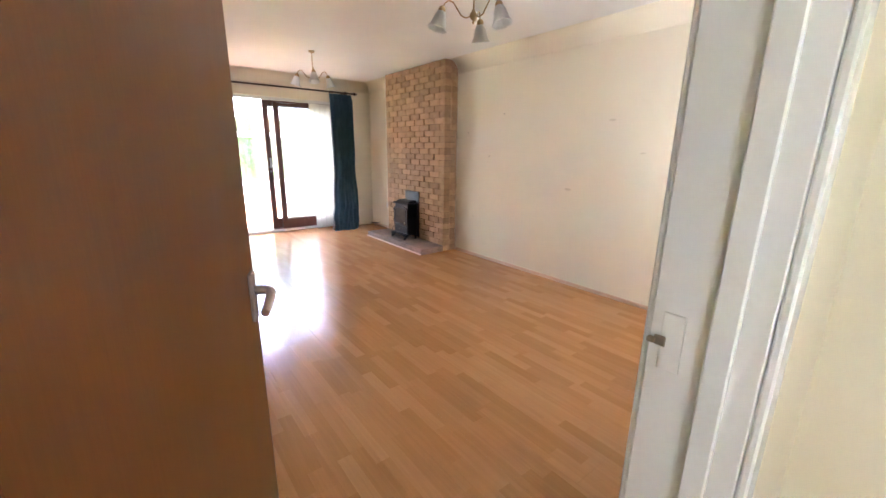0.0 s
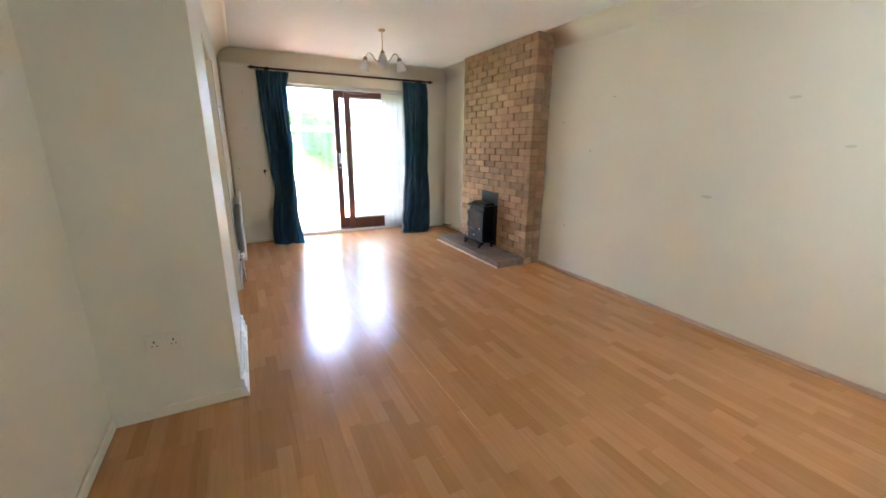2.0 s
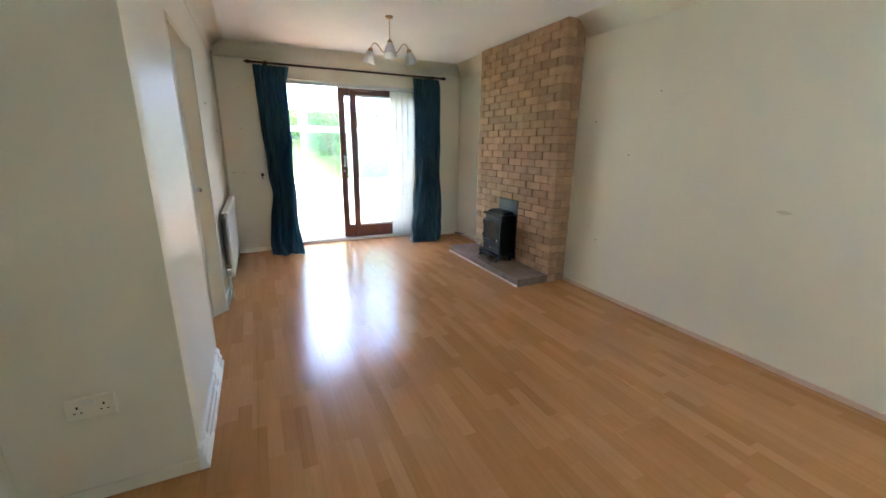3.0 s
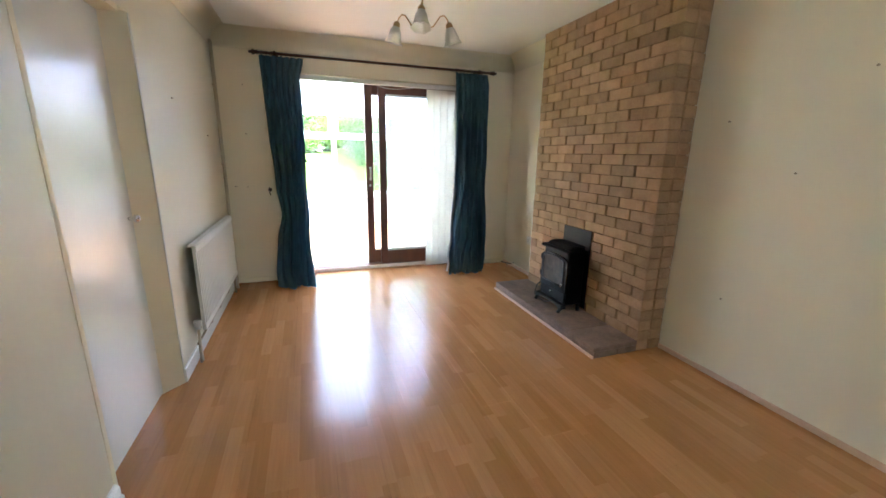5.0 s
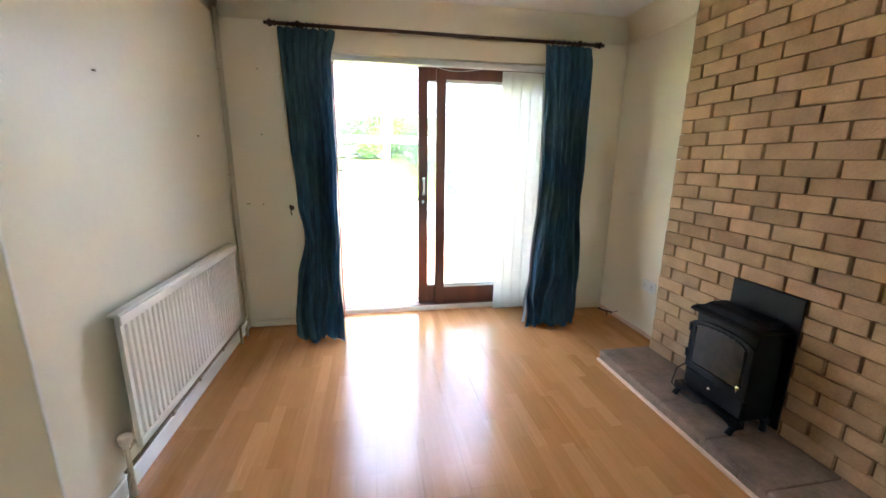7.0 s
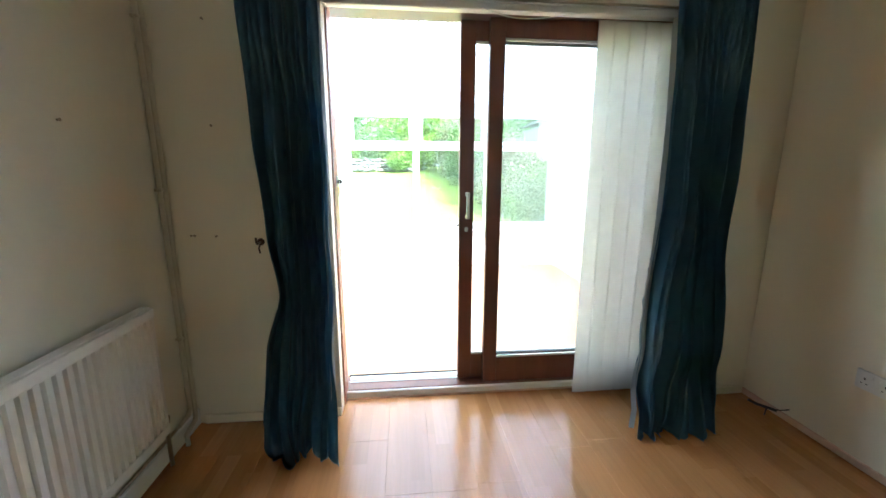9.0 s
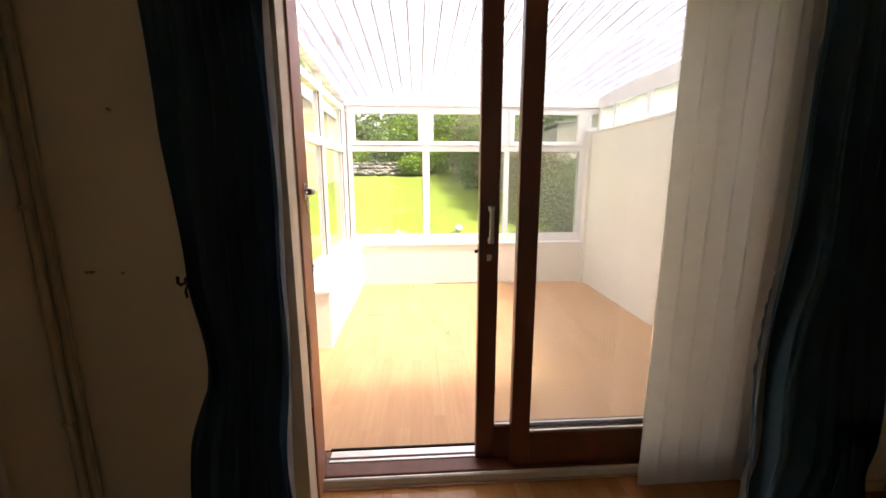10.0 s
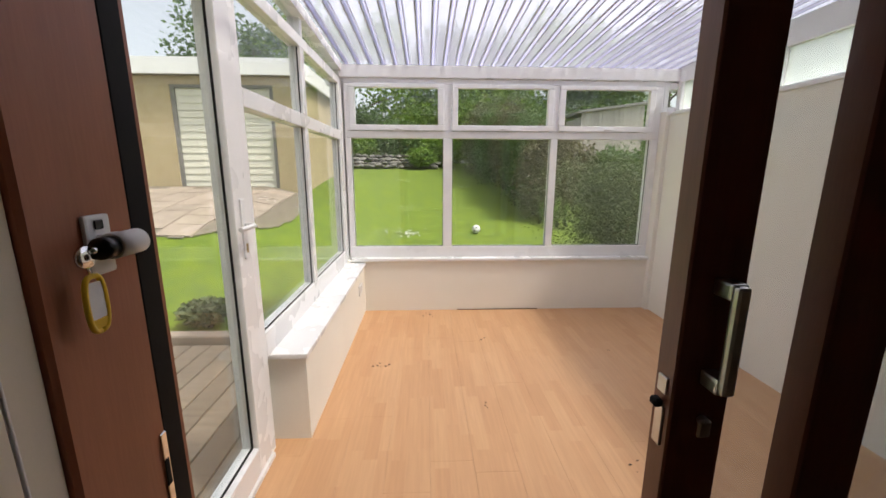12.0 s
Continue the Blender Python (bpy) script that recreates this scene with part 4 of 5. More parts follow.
for p, d in (((XR, 3.18, 1.728), (-1, 0, 0)), ((XR, 3.39, 1.265), (-1, 0, 0)), ((XR, 3.63, 0.507), (-1, 0, 0)), ((0.496, YE, 1.934), (0, -1, 0)), ((0.487, YE, 1.492), (0, -1, 0)), ((XR, 3.773, 1.539), (-1, 0, 0)), ((0.456, YE, 0.986), (0, -1, 0)), ((0.36, YE, 0.99), (0, -1, 0)), ((0.345, YE, 0.99), (0, -1, 0)), ((XL, 5.016, 1.637), (1, 0, 0)), ((XL, 5.856, 1.448), (1, 0, 0))):
    bm = bmesh.new()
    v = Vector(d)
    tube(bm, [Vector(p), Vector(p) + v * 0.006, Vector(p) + v * 0.010], [0.004, 0.004, 0.006], 8)
    solo("nail", bm, COPPER, "small old nail in the painted wall", "nail", "nails")


# ---- ceiling lamps ----
def pendant(label):
    p = thing("pendant_lamp", (0, 0, 0), label, "ceiling lamp", "pendant lamps")
    bm = bmesh.new()
    lathe(bm, [(0.0001, 0), (0.034, 0), (0.034, -0.010), (0.026, -0.018), (0.008, -0.022), (0.0001, -0.022)], Matrix(), 18)
    part("ceiling_rose", bm, BRASS, p, "dull brass ceiling rose")
    bm = bmesh.new()
    tube(bm, [(0, 0, -0.02), (0, 0, -0.245)], 0.0045, 8)
    part("stem", bm, BRASS, p)
    bm = bmesh.new()
    lathe(bm, [(0.0001, -0.225), (0.008, -0.232), (0.012, -0.245), (0.024, -0.258), (0.026, -0.272), (0.018, -0.286), (0.008, -0.292), (0.006, -0.302), (0.009, -0.308), (0.0001, -0.316)], Matrix(), 18)
    part("hub", bm, BRASS, p)
    for k in range(3):
        t = pose(0, 0, 0, 0, 0, 120 * k)
        bm = bmesh.new()
        tube(bm, [t @ Vector(q) for q in ((0.02, 0, -0.272), (0.05, 0, -0.283), (0.08, 0, -0.272), (0.105, 0, -0.238), (0.13, 0, -0.205), (0.158, 0, -0.196), (0.182, 0, -0.212), (0.195, 0, -0.238))], 0.0042, 8)
        arm = part("arm", bm, BRASS, p)
        tip = t @ pose(0.195, 0, -0.236, 0, -16, 0)
        bm = bmesh.new()
        lathe(bm, [(0.0001, 0.006), (0.014, 0.004), (0.022, -0.010), (0.023, -0.026), (0.019, -0.03)], tip, 16)
        part("lamp_cup", bm, BRASS, arm)
        bm = bmesh.new()
        lathe(bm, [(0.021, -0.022), (0.026, -0.032), (0.036, -0.055), (0.042, -0.085), (0.048, -0.11), (0.060, -0.128)], tip, 28, 0.07, 7)
        bmesh.ops.solidify(bm, geom=bm.faces[:], thickness=0.003)
        part("shade", bm, SHADE, arm, "frosted white bell glass shade")
        bm = bmesh.new()
        lathe(bm, [(0.0001, -0.02), (0.011, -0.022), (0.011, -0.045), (0.02, -0.068), (0.02, -0.08), (0.012, -0.093), (0.0001, -0.097)], tip, 12)
        part("bulb", bm, PLASTIC, arm)
    return p


lamp = pendant("unlit three-arm ceiling lamp with frosted bell shades")
lamp.matrix_basis = pose(1.766, 4.716, H, 0, 0, 12)
copy_thing(lamp, pose(1.785, 2.0, H, 0, 0, 35))

# ---- garden room shell ----
GX0, GX1, GY = 0.58, 3.50, 9.62       # glazing planes


def roof_z(y):
    return 2.145 + (9.7 - y) * 0.05


structure("cons_floor", boxes((0.5, 3.6, YO - 0.02, 9.75, -0.14, CZ - 0.009)), MORTAR, "garden room floor screed", "floor")
structure("cons_wall_east", boxes((KX1, GX1 + 0.12, YO, 9.75, -0.3, 1.755)), CONS_WHITE, "rendered white boundary wall of the garden room")
structure("cons_wall_pier", boxes((KX1 - 0.035, KX1, 9.50, KY + 0.1, CZ, 1.79)), CONS_WHITE, "narrow white pier at the window end")
structure("cons_wall_north", boxes((KX0 - 0.24, KX1, KY, KY + 0.2, -0.3, 0.50)), CONS_WHITE, "low white rendered wall under the windows")
structure("cons_wall_west", boxes((KX0 - 0.24, KX0, 7.83, KY, -0.3, 0.462)), CONS_WHITE, "low white rendered wall under the side windows")
structure("sill_west", boxes((0.60, KX0 + 0.018, 7.80, KY + 0.02, 0.463, 0.488), bevel=0.006, seg=2), PVC, "white plastic window board", "sill")
structure("sill_north", boxes((KX0 - 0.1, KX1, KY - 0.025, GY + 0.02, 0.501, 0.528), bevel=0.006, seg=2), PVC, "white plastic window board", "sill")
structure("ledge_east", boxes((KX1 - 0.012, GX1 + 0.02, YO, 9.62, 1.756, 1.782), bevel=0.004), PVC, "white plastic ledge on the boundary wall", "sill")
structure("cons_wall_south", boxes((0.30, PX0 - 0.101, YO, YO + 0.02, -0.3, 2.5), (PX1 + 0.03, KX1, YO, YO + 0.02, -0.3, 2.5), (PX0 - 0.101, PX1 + 0.03, YO, YO + 0.02, 2.13, 2.5)), CONS_WHITE, "outside face of the house wall")


def bars(*bs):
    return boxes(*bs, bevel=0.006, seg=2)


def pane(parent, *b, material=PANE):
    g = part("pane", boxes(b), material, parent, "clear glass" if material is PANE else "obscured glass")
    g.visible_shadow = False
    return g


# garden front: three lights below, three top-hung vents above
win = thing("window_north", (2.0, GY, 0.53), "white plastic window with three fixed panes and three top vents", "window", kind="structure")
W0, W1 = GY - 0.035, GY + 0.035
XS = [(0.66, 0.687, 1.469), (1.469, 1.548, 2.402), (2.402, 2.463, 3.282)]
part("bottom_rail", bars((0.62, 3.36, W0, W1, 0.528, 0.626)), PVC, win)
part("transom", bars((0.62, 3.36, W0, W1, 1.566, 1.625)), PVC, win)
part("head_rail", bars((0.62, 3.36, W0, W1, 2.00, 2.045)), PVC, win)
part("head_beam", bars((0.56, GX1 + 0.04, W0 - 0.025, W1 + 0.02, 2.045, 2.14)), PVC, win)
for x0, x1 in ((0.62, 0.687), (1.469, 1.548), (2.402, 2.463), (3.282, 3.36)):
    part("mullion", bars((x0, x1, W0, W1, 0.626, 1.566)), PVC, win)
    part("mullion", bars((x0, x1, W0, W1, 1.625, 2.00)), PVC, win)
for x0, x1 in ((0.687, 1.469), (1.548, 2.402), (2.463, 3.282)):
    pane(win, x0, x1, GY - 0.003, GY + 0.003, 0.626, 1.566)
    part("gasket", boxes((x0, x1, GY - 0.018, GY - 0.012, 0.626, 0.631), (x0, x0 + 0.004, GY - 0.018, GY - 0.012, 0.631, 1.566), (x1 - 0.004, x1, GY - 0.018, GY - 0.012, 0.631, 1.566)), SEAL, win)
    v = part("vent", bars((x0 - 0.006, x1 + 0.006, W0 - 0.018, W0 + 0.03, 1.628, 1.674), (x0 - 0.006, x1 + 0.006, W0 - 0.018, W0 + 0.03, 1.968, 2.0), (x0 - 0.006, x0 + 0.045, W0 - 0.018, W0 + 0.03, 1.674, 1.968), (x1 - 0.045, x1 + 0.006, W0 - 0.018, W0 + 0.03, 1.674, 1.968)), PVC, win, "top-hung vent sash")
    pane(v, x0 + 0.045, x1 - 0.045, GY - 0.02, GY - 0.014, 1.674, 1.968)
    xm = (x0 + x1) / 2
    bm = bmesh.new()
    box(bm, xm - 0.018, xm + 0.018, W0 - 0.026, W0 - 0.018, 1.637, 1.652, 0.003)
    tube(bm, [(xm - 0.008, W0 - 0.026, 1.645), (xm - 0.008, W0 - 0.040, 1.645), (xm + 0.055, W0 - 0.042, 1.640)], 0.0055, 8)
    part("vent_handle", bm, PVC, v)
small = thing("window_corner", (3.44, GY, 1.78), "small white plastic corner light above the wall", "window", kind="structure")
part("frame", bars((3.36, 3.405, W0, W1, 1.782, 2.04), (3.515, 3.56, W0, W1, 1.782, 2.04), (3.405, 3.515, W0, W1, 1.782, 1.84), (3.405, 3.515, W0, W1, 1.985, 2.04)), PVC, small)
pane(small, 3.405, 3.515, GY - 0.003, GY + 0.003, 1.84, 1.985)

# side lights
side = thing("window_west", (GX0, 8.6, 0.49), "white plastic side window with four panes and slim top lights", "window", kind="structure")
S0, S1 = GX0 - 0.035, GX0 + 0.035
part("bottom_rail", bars((S0, S1, 7.777, W0, 0.488, 0.60)), PVC, side)
part("transom", bars((S0, S1, 7.777, W0, 1.545, 1.62)), PVC, side)
part("top_transom", bars((S0, S1, 6.78, W0, 1.985, 2.045)), PVC, side)
for y0, y1 in ((8.555, 8.62), (9.50, W0 + 0.03)):
    part("mullion", bars((S0, S1, y0, y1, 0.60, 1.545)), PVC, side)
    part("mullion", bars((S0, S1, y0, y1, 1.62, 1.985)), PVC, side)
part("corner_post", bars((S0 - 0.01, S1 + 0.03, W0, W1 + 0.01, 0.488, 2.05)), PVC, side)
part("door_post", bars((S0, S1, 7.70, 7.775, 0.03, 1.985)), PVC, side)
for y0, y1 in ((7.775, 8.555), (8.62, 9.50)):
    pane(side, GX0 - 0.003, GX0 + 0.003, y0, y1, 0.60, 1.545)
    pane(side, GX0 - 0.003, GX0 + 0.003, y0, y1, 1.62, 1.985)
    part("gasket", boxes((GX0 + 0.012, GX0 + 0.018, y0, y1, 0.60, 0.605), (GX0 + 0.012, GX0 + 0.018, y1 - 0.005, y1, 0.605, 1.545), (GX0 + 0.012, GX0 + 0.018, y1 - 0.005, y1, 1.625, 1.985)), SEAL, side)
for y0, y1 in ((6.80, 7.72), (7.76, 8.57), (8.62, 9.55)):
    bm = bmesh.new()
    prism(bm, [(y0, 2.045), (y1, 2.045), (y1, roof_z(y1) - 0.05), (y0, roof_z(y0) - 0.05)], "x", GX0 - 0.003, GX0 + 0.003)
    g = part("top_light", bm, PANE, side, "clear glass")
    g.visible_shadow = False
for y in (6.76, 7.72, 8.57, 9.54):
    part("stub", bars((S0, S1, y, y + 0.045, 2.045, roof_z(y) - 0.03)), PVC, side)
bm = bmesh.new()
prism(bm, [(6.74, roof_z(6.74) - 0.06), (W1, roof_z(W1) - 0.06), (W1, roof_z(W1)), (6.74, roof_z(6.74))], "x", S0, S1 + 0.02)
part("wall_plate", bm, PVC, side)

# glazed side door
gd = thing("door_garden", (GX0, 7.25, 0.03), "closed white plastic glazed garden door with a lever", "door", kind="structure")
part("threshold", bars((S0 - 0.02, S1 + 0.02, 6.74, 7.72, 0.0, 0.055)), PVC, gd)
part("hinge_post", bars((S0, S1, 6.74, 6.80, 0.055, 1.985)), PVC, gd)
leaf = part("sash", bars((S0 + 0.01, S1 + 0.012, 6.805, 6.905, 0.06, 1.98), (S0 + 0.01, S1 + 0.012, 7.59, 7.695, 0.06, 1.98), (S0 + 0.01, S1 + 0.012, 6.905, 7.59, 0.06, 0.175), (S0 + 0.01, S1 + 0.012, 6.905, 7.59, 1.88, 1.98)), PVC, gd)
pane(leaf, GX0 - 0.003, GX0 + 0.003, 6.905, 7.59, 0.175, 1.88)
part("gasket", boxes((GX0 + 0.015, GX0 + 0.022, 6.905, 7.59, 0.175, 0.181), (GX0 + 0.015, GX0 + 0.022, 7.584, 7.59, 0.181, 1.88), (GX0 + 0.036, GX0 + 0.040, 7.696, 7.699, 0.06, 1.98)), SEAL, gd)
bm = bmesh.new()
box(bm, S1 + 0.012, S1 + 0.022, 7.625, 7.655, 0.97, 1.20, 0.005, 2)
tube(bm, [(S1 + 0.02, 7.64, 1.10), (S1 + 0.055, 7.64, 1.10), (S1 + 0.06, 7.63, 1.10), (S1 + 0.06, 7.52, 1.10)], 0.009, 10)
part("lever", bm, PVC, leaf)
part("keyhole", boxes((S1 + 0.0215, S1 + 0.0235, 7.632, 7.648, 0.995, 1.03), bevel=0.001), BRASS, leaf)

# lights over the boundary wall
over = thing("window_east", (GX1, 8.2, 1.78), "row of obscured top lights over the boundary wall", "window", kind="structure")
E0, E1 = GX1 - 0.03, GX1 + 0.03
part("bottom_rail", bars((E0, E1, 6.74, W0, 1.782, 1.81)), PVC, over)
part("top_rail", bars((E0, E1, 6.74, W0, 2.03, 2.30 - 0.12)), PVC, over)
for y in (6.74, 7.36, 7.965, 8.57, 9.18, W0 - 0.06):
    part("mullion", bars((E0, E1, y, y + 0.055, 1.81, 2.03)), PVC, over)
for y0, y1 in ((6.795, 7.36), (7.415, 7.965), (8.02, 8.57), (8.625, 9.18), (9.235, W0 - 0.06)):
    pane(over, GX1 - 0.003, GX1 + 0.003, y0, y1, 1.81, 2.03, material=TEXGLASS)

# roof of ribbed opal sheet
bm = bmesh.new()
pitch, x, pts = 0.10, 0.50, []
while x < 3.66:
    pts += [(x, 0.0, 0), (x + 0.062, 0.0, 1), (x + 0.074, 0.020, 1), (x + 0.088, 0.020, 1)]
    x += pitch
lo = [bm.verts.new((a, YO + 0.02, roof_z(YO) + b)) for a, b, k in pts]
hi = [bm.verts.new((a, 9.80, roof_z(9.80) + b)) for a, b, k in pts]
for i in range(len(pts) - 1):
    # rib faces take the darker tone that paints their shade
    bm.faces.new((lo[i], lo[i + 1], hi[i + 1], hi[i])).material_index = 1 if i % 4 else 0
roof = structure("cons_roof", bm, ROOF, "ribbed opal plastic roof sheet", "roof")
roof.data.materials.append(ROOF_SHADE)
# added grey strips stand in for the shade lines at the rib folds
roof_lines = thing("roof_joints", (2.0, 8.2, 2.15), "thin grey strips drawing the shade lines along the opal roof ribs", "roof seam", kind="structure")
x = 0.50
while x < 3.6:
    bm = bmesh.new()
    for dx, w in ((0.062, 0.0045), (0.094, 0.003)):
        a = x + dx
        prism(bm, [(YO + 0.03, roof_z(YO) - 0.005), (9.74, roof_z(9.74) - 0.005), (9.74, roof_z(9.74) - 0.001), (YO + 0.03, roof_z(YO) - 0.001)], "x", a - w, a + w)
    part("seam", bm, ROOF_LINE, roof_lines)
    x += pitch
structure("eaves_flashing", boxes((0.5, 3.62, W0 - 0.012, W0 - 0.002, 2.132, 2.143)), SEAL, "dark line of the eaves filler strip", "trim")
structure("gutter", boxes((0.45, 3.66, 9.78, 9.88, 2.02, 2.10), bevel=0.01), PVC, "white plastic gutter", "gutter")
rr = random.Random(3)
bm = bmesh.new()
for i in range(40):
    a, r = rr.uniform(0, 6.28), abs(rr.gauss(0, 0.05))
    ball(bm, (0.86 + r * math.cos(a), 8.15 + 2.2 * r * math.sin(a), roof_z(8.15) + 0.045), rr.uniform(0.006, 0.016), 4)
solo("roof_debris", bm, surf("leaf_debris", (0.05, 0.045, 0.03), (0.10, 0.09, 0.06), 20, 0.9), "clump of dark leaf debris lying on the roof", "debris", kind="stuff")
socket(pose(KX0, 9.30, 0.32, 0, 0, 90), "white socket on the low garden room wall")

CRUMB = surf("dirt_crumb", (0.05, 0.035, 0.025), (0.10, 0.07, 0.05), 30, 0.9)
rr = random.Random(17)
bm = bmesh.new()
for cx, cy, n in ((1.02, 8.52, 7), (1.62, 8.06, 3), (2.2, 7.6, 3), (1.36, 9.42, 5), (1.75, 8.9, 2), (2.6, 8.7, 2)):
    for _ in range(n):
        x, y, r = cx + rr.gauss(0, 0.03), cy + rr.gauss(0, 0.02), rr.uniform(0.002, 0.006)
        bmesh.ops.create_icosphere(bm, subdivisions=1, radius=r, matrix=Matrix.Translation((x, y, CZ + r * 0.4)) @ Matrix.Diagonal((1.6, 1.0, 0.6, 1)))
solo("floor_crumbs", bm, CRUMB, "dark crumbs of dirt on the garden room floor", "dirt", kind="stuff")
structure("trim_floor_gap", boxes((1.6, 2.35, KY - 0.006, KY + 0.004, CZ - 0.004, CZ + 0.006)), CRUMB, "dark gap at the foot of the window wall", "trim")

# ---- garden ----
LAWN = surf("lawn_grass", (0.052, 0.096, 0.004), (0.145, 0.200, 0.009), 3.2, 0.95, 0, 34, 1.0)
PAVING = surf("sandstone_paving", (0.21, 0.165, 0.13), (0.36, 0.295, 0.24), 2.5, 0.8, 0, 60, 0.3, None, 0.12)
PAVING_BED = surf("paving_joint_sand", (0.12, 0.10, 0.075), (0.20, 0.165, 0.125), 5, 0.9, 0, 80, 0.4)
GREY_BOUNCE = surf("grey_bounce", (0.26, 0.26, 0.26), (0.36, 0.36, 0.36), 2, 0.9, 0, 80, 0.4)
DECK = surf("weathered_decking", (0.22, 0.17, 0.12), (0.34, 0.27, 0.20), 3, 0.7, 0, 50, 0.3, (1, 12, 1), 0.15)
STONE = surf("grey_rockery_stone", (0.075, 0.068, 0.062), (0.19, 0.18, 0.165), 4, 0.9, 0, 30, 0.6, None, 0.25)
BUFF = surf("buff_brick", (0.42, 0.33, 0.19), (0.52, 0.42, 0.26), 5, 0.9, 0, 50, 0.3, None, 0.1)
FASCIA = surf("white_fascia", (0.74, 0.74, 0.74), (0.82, 0.82, 0.82), 3, 0.5)
SLAT = surf("cream_garage_paint", (0.62, 0.60, 0.50), (0.70, 0.68, 0.58), 3, 0.5)
GREY = surf("grey_frame_paint", (0.16, 0.15, 0.14), (0.22, 0.21, 0.20), 5, 0.6)
SHEDWOOD = surf("silvered_boards", (0.30, 0.27, 0.25), (0.44, 0.40, 0.37), 3, 0.8, 0, 40, 0.3, (8, 8, 0.6), 0.15)
BARK = surf("tree_bark", (0.05, 0.04, 0.03), (0.12, 0.095, 0.07), 6, 0.95, 0, 40, 0.8, (4, 4, 1))


def leaf_material(name, dark, light):
    m, nt, bsdf, link = shader(name)
    geo = nt.nodes.new("ShaderNodeNewGeometry")
    c = ramp(nt, geo.outputs["Random Per Island"], [(0.0, dark), (1.0, light)])
    n = noise_tex(nt, 2.0, 3, 0.6)
    c = mixrgb(nt, 0.5, c, ramp(nt, n, [(0.3, (0.6, 0.65, 0.6)), (0.7, (1.1, 1.1, 1.0))]), "MULTIPLY")
    link(c, bsdf.inputs["Base Color"])
    bsdf.inputs["Roughness"].default_value = 0.55
    tl = nt.nodes.new("ShaderNodeBsdfTranslucent")
    link(c, tl.inputs["Color"])
    mx = nt.nodes.new("ShaderNodeMixShader")
    mx.inputs[0].default_value = 0.42
    link(bsdf.outputs[0], mx.inputs[1])
    link(tl.outputs[0], mx.inputs[2])
    link(mx.outputs[0], nt.nodes["Material Output"].inputs["Surface"])
    return m


LEAF_A = leaf_material("leaf_bright", (0.10, 0.20, 0.018), (0.22, 0.34, 0.045))
LEAF_B = leaf_material("leaf_dark", (0.045, 0.10, 0.02), (0.11, 0.19, 0.045))
LEAF_C = leaf_material("leaf_grey_green", (0.08, 0.105, 0.045), (0.15, 0.18, 0.08))
LEAF_D = leaf_material("leaf_browning", (0.10, 0.088, 0.045), (0.17, 0.15, 0.08))


def smooth(v):
    v = max(0.0, min(1.0, v))
    return v * v * (3 - 2 * v)


def gh(x, y):
    """Height of the rising garden."""
    rise = -0.16 + 0.128 * max(0.0, min(y, 27) - 13.2)
    left = 0.85 * smooth((1.0 - x) / 3.4) * smooth((y - 9.2) / 4.5)
    return rise + left * (1 - smooth((y - 17) / 8))


def sheet(xs, ys, lift, keep=lambda x, y: True):
    bm = bmesh.new()
    g = [[bm.verts.new((x, y, gh(x, y) + lift)) for x in xs] for y in ys]
    for j in range(len(ys) - 1):
        for i in range(len(xs) - 1):
            if keep((xs[i] + xs[i + 1]) / 2, (ys[j] + ys[j + 1]) / 2):
                bm.faces.new((g[j][i], g[j][i + 1], g[j + 1][i + 1], g[j + 1][i])).smooth = True
    return bm


def spread(a, b, n):
    return [a + (b - a) * i / n for i in range(n + 1)]


xs = [-400, -150, -60, -30] + spread(-14, 14, 70) + [30, 60, 150, 400]
ys = [-400, -150, -60, -20] + spread(-4, 32, 90) + [45, 80, 180, 500]
structure("ground", sheet(xs, ys, -0.02, lambda x, y: True), LAWN, "rising mown lawn with soft edges", "lawn")


# unseen grey sheet over the front lawn, added against green bounce light
structure("driveway", boxes((-30, 40, -60, -1.75, -0.2, -0.1)), GREY_BOUNCE, "unseen grey ground added to keep bounce light at the front neutral", "drive")


def path_side(x, y):
    edge = 0.12 * math.sin(1.7 * x) + 0.07 * math.sin(4.1 * x + 1)
    return (x < -1.2 + 0.1 * math.sin(2 * y) and y > 11.7 + edge + 0.9 * max(0.0, x + 2.2)) or y < 7.9


structure("pavement", sheet(spread(-9, 0.4, 170), spread(4, 15.2, 190), 0.0, path_side), PAVING_BED, "pale stone paving in front of the garage", "paving")
# slabs laid over the bed, with open joints
pave = bpy.data.objects["pavement"]
rnd = random.Random(31)
for i in range(14):
    for j in range(9):
        x, y = -8.3 + 0.52 * i, 11.6 + 0.40 * j + (0.18 if i % 2 else 0)
        if not all(path_side(x + dx, y + dy) for dx in (0.05, 0.45) for dy in (0.05, 0.33)) or y > 14.5:
            continue
        bm = bmesh.new()
        up = 0.016 + rnd.uniform(-0.003, 0.004)
        top = [bm.verts.new((x + dx, y + dy, gh(x + dx, y + dy) + up)) for dx, dy in ((0.008, 0.008), (0.512, 0.008), (0.512, 0.392), (0.008, 0.392))]
        low = [bm.verts.new(v.co - Vector((0, 0, 0.03))) for v in top]
        bm.faces.new(top)
        for k in range(4):
            bm.faces.new((low[k], low[(k + 1) % 4], top[(k + 1) % 4], top[k]))
        part("slab", bm, PAVING, pave)
deck = thing("decking", (0.05, 7.6, -0.12), "weathered grooved decking boards outside the garden door", "decking", kind="structure")
for i in range(9):
    x = -0.86 + i * 0.148
    part("board", boxes((x, x + 0.141, 6.6, 9.14, -0.13, -0.09), bevel=0.004), DECK, deck)
bm = boxes((-1.1, 0.46, 9.20, 9.32, -0.2, -0.04), bevel=0.012)
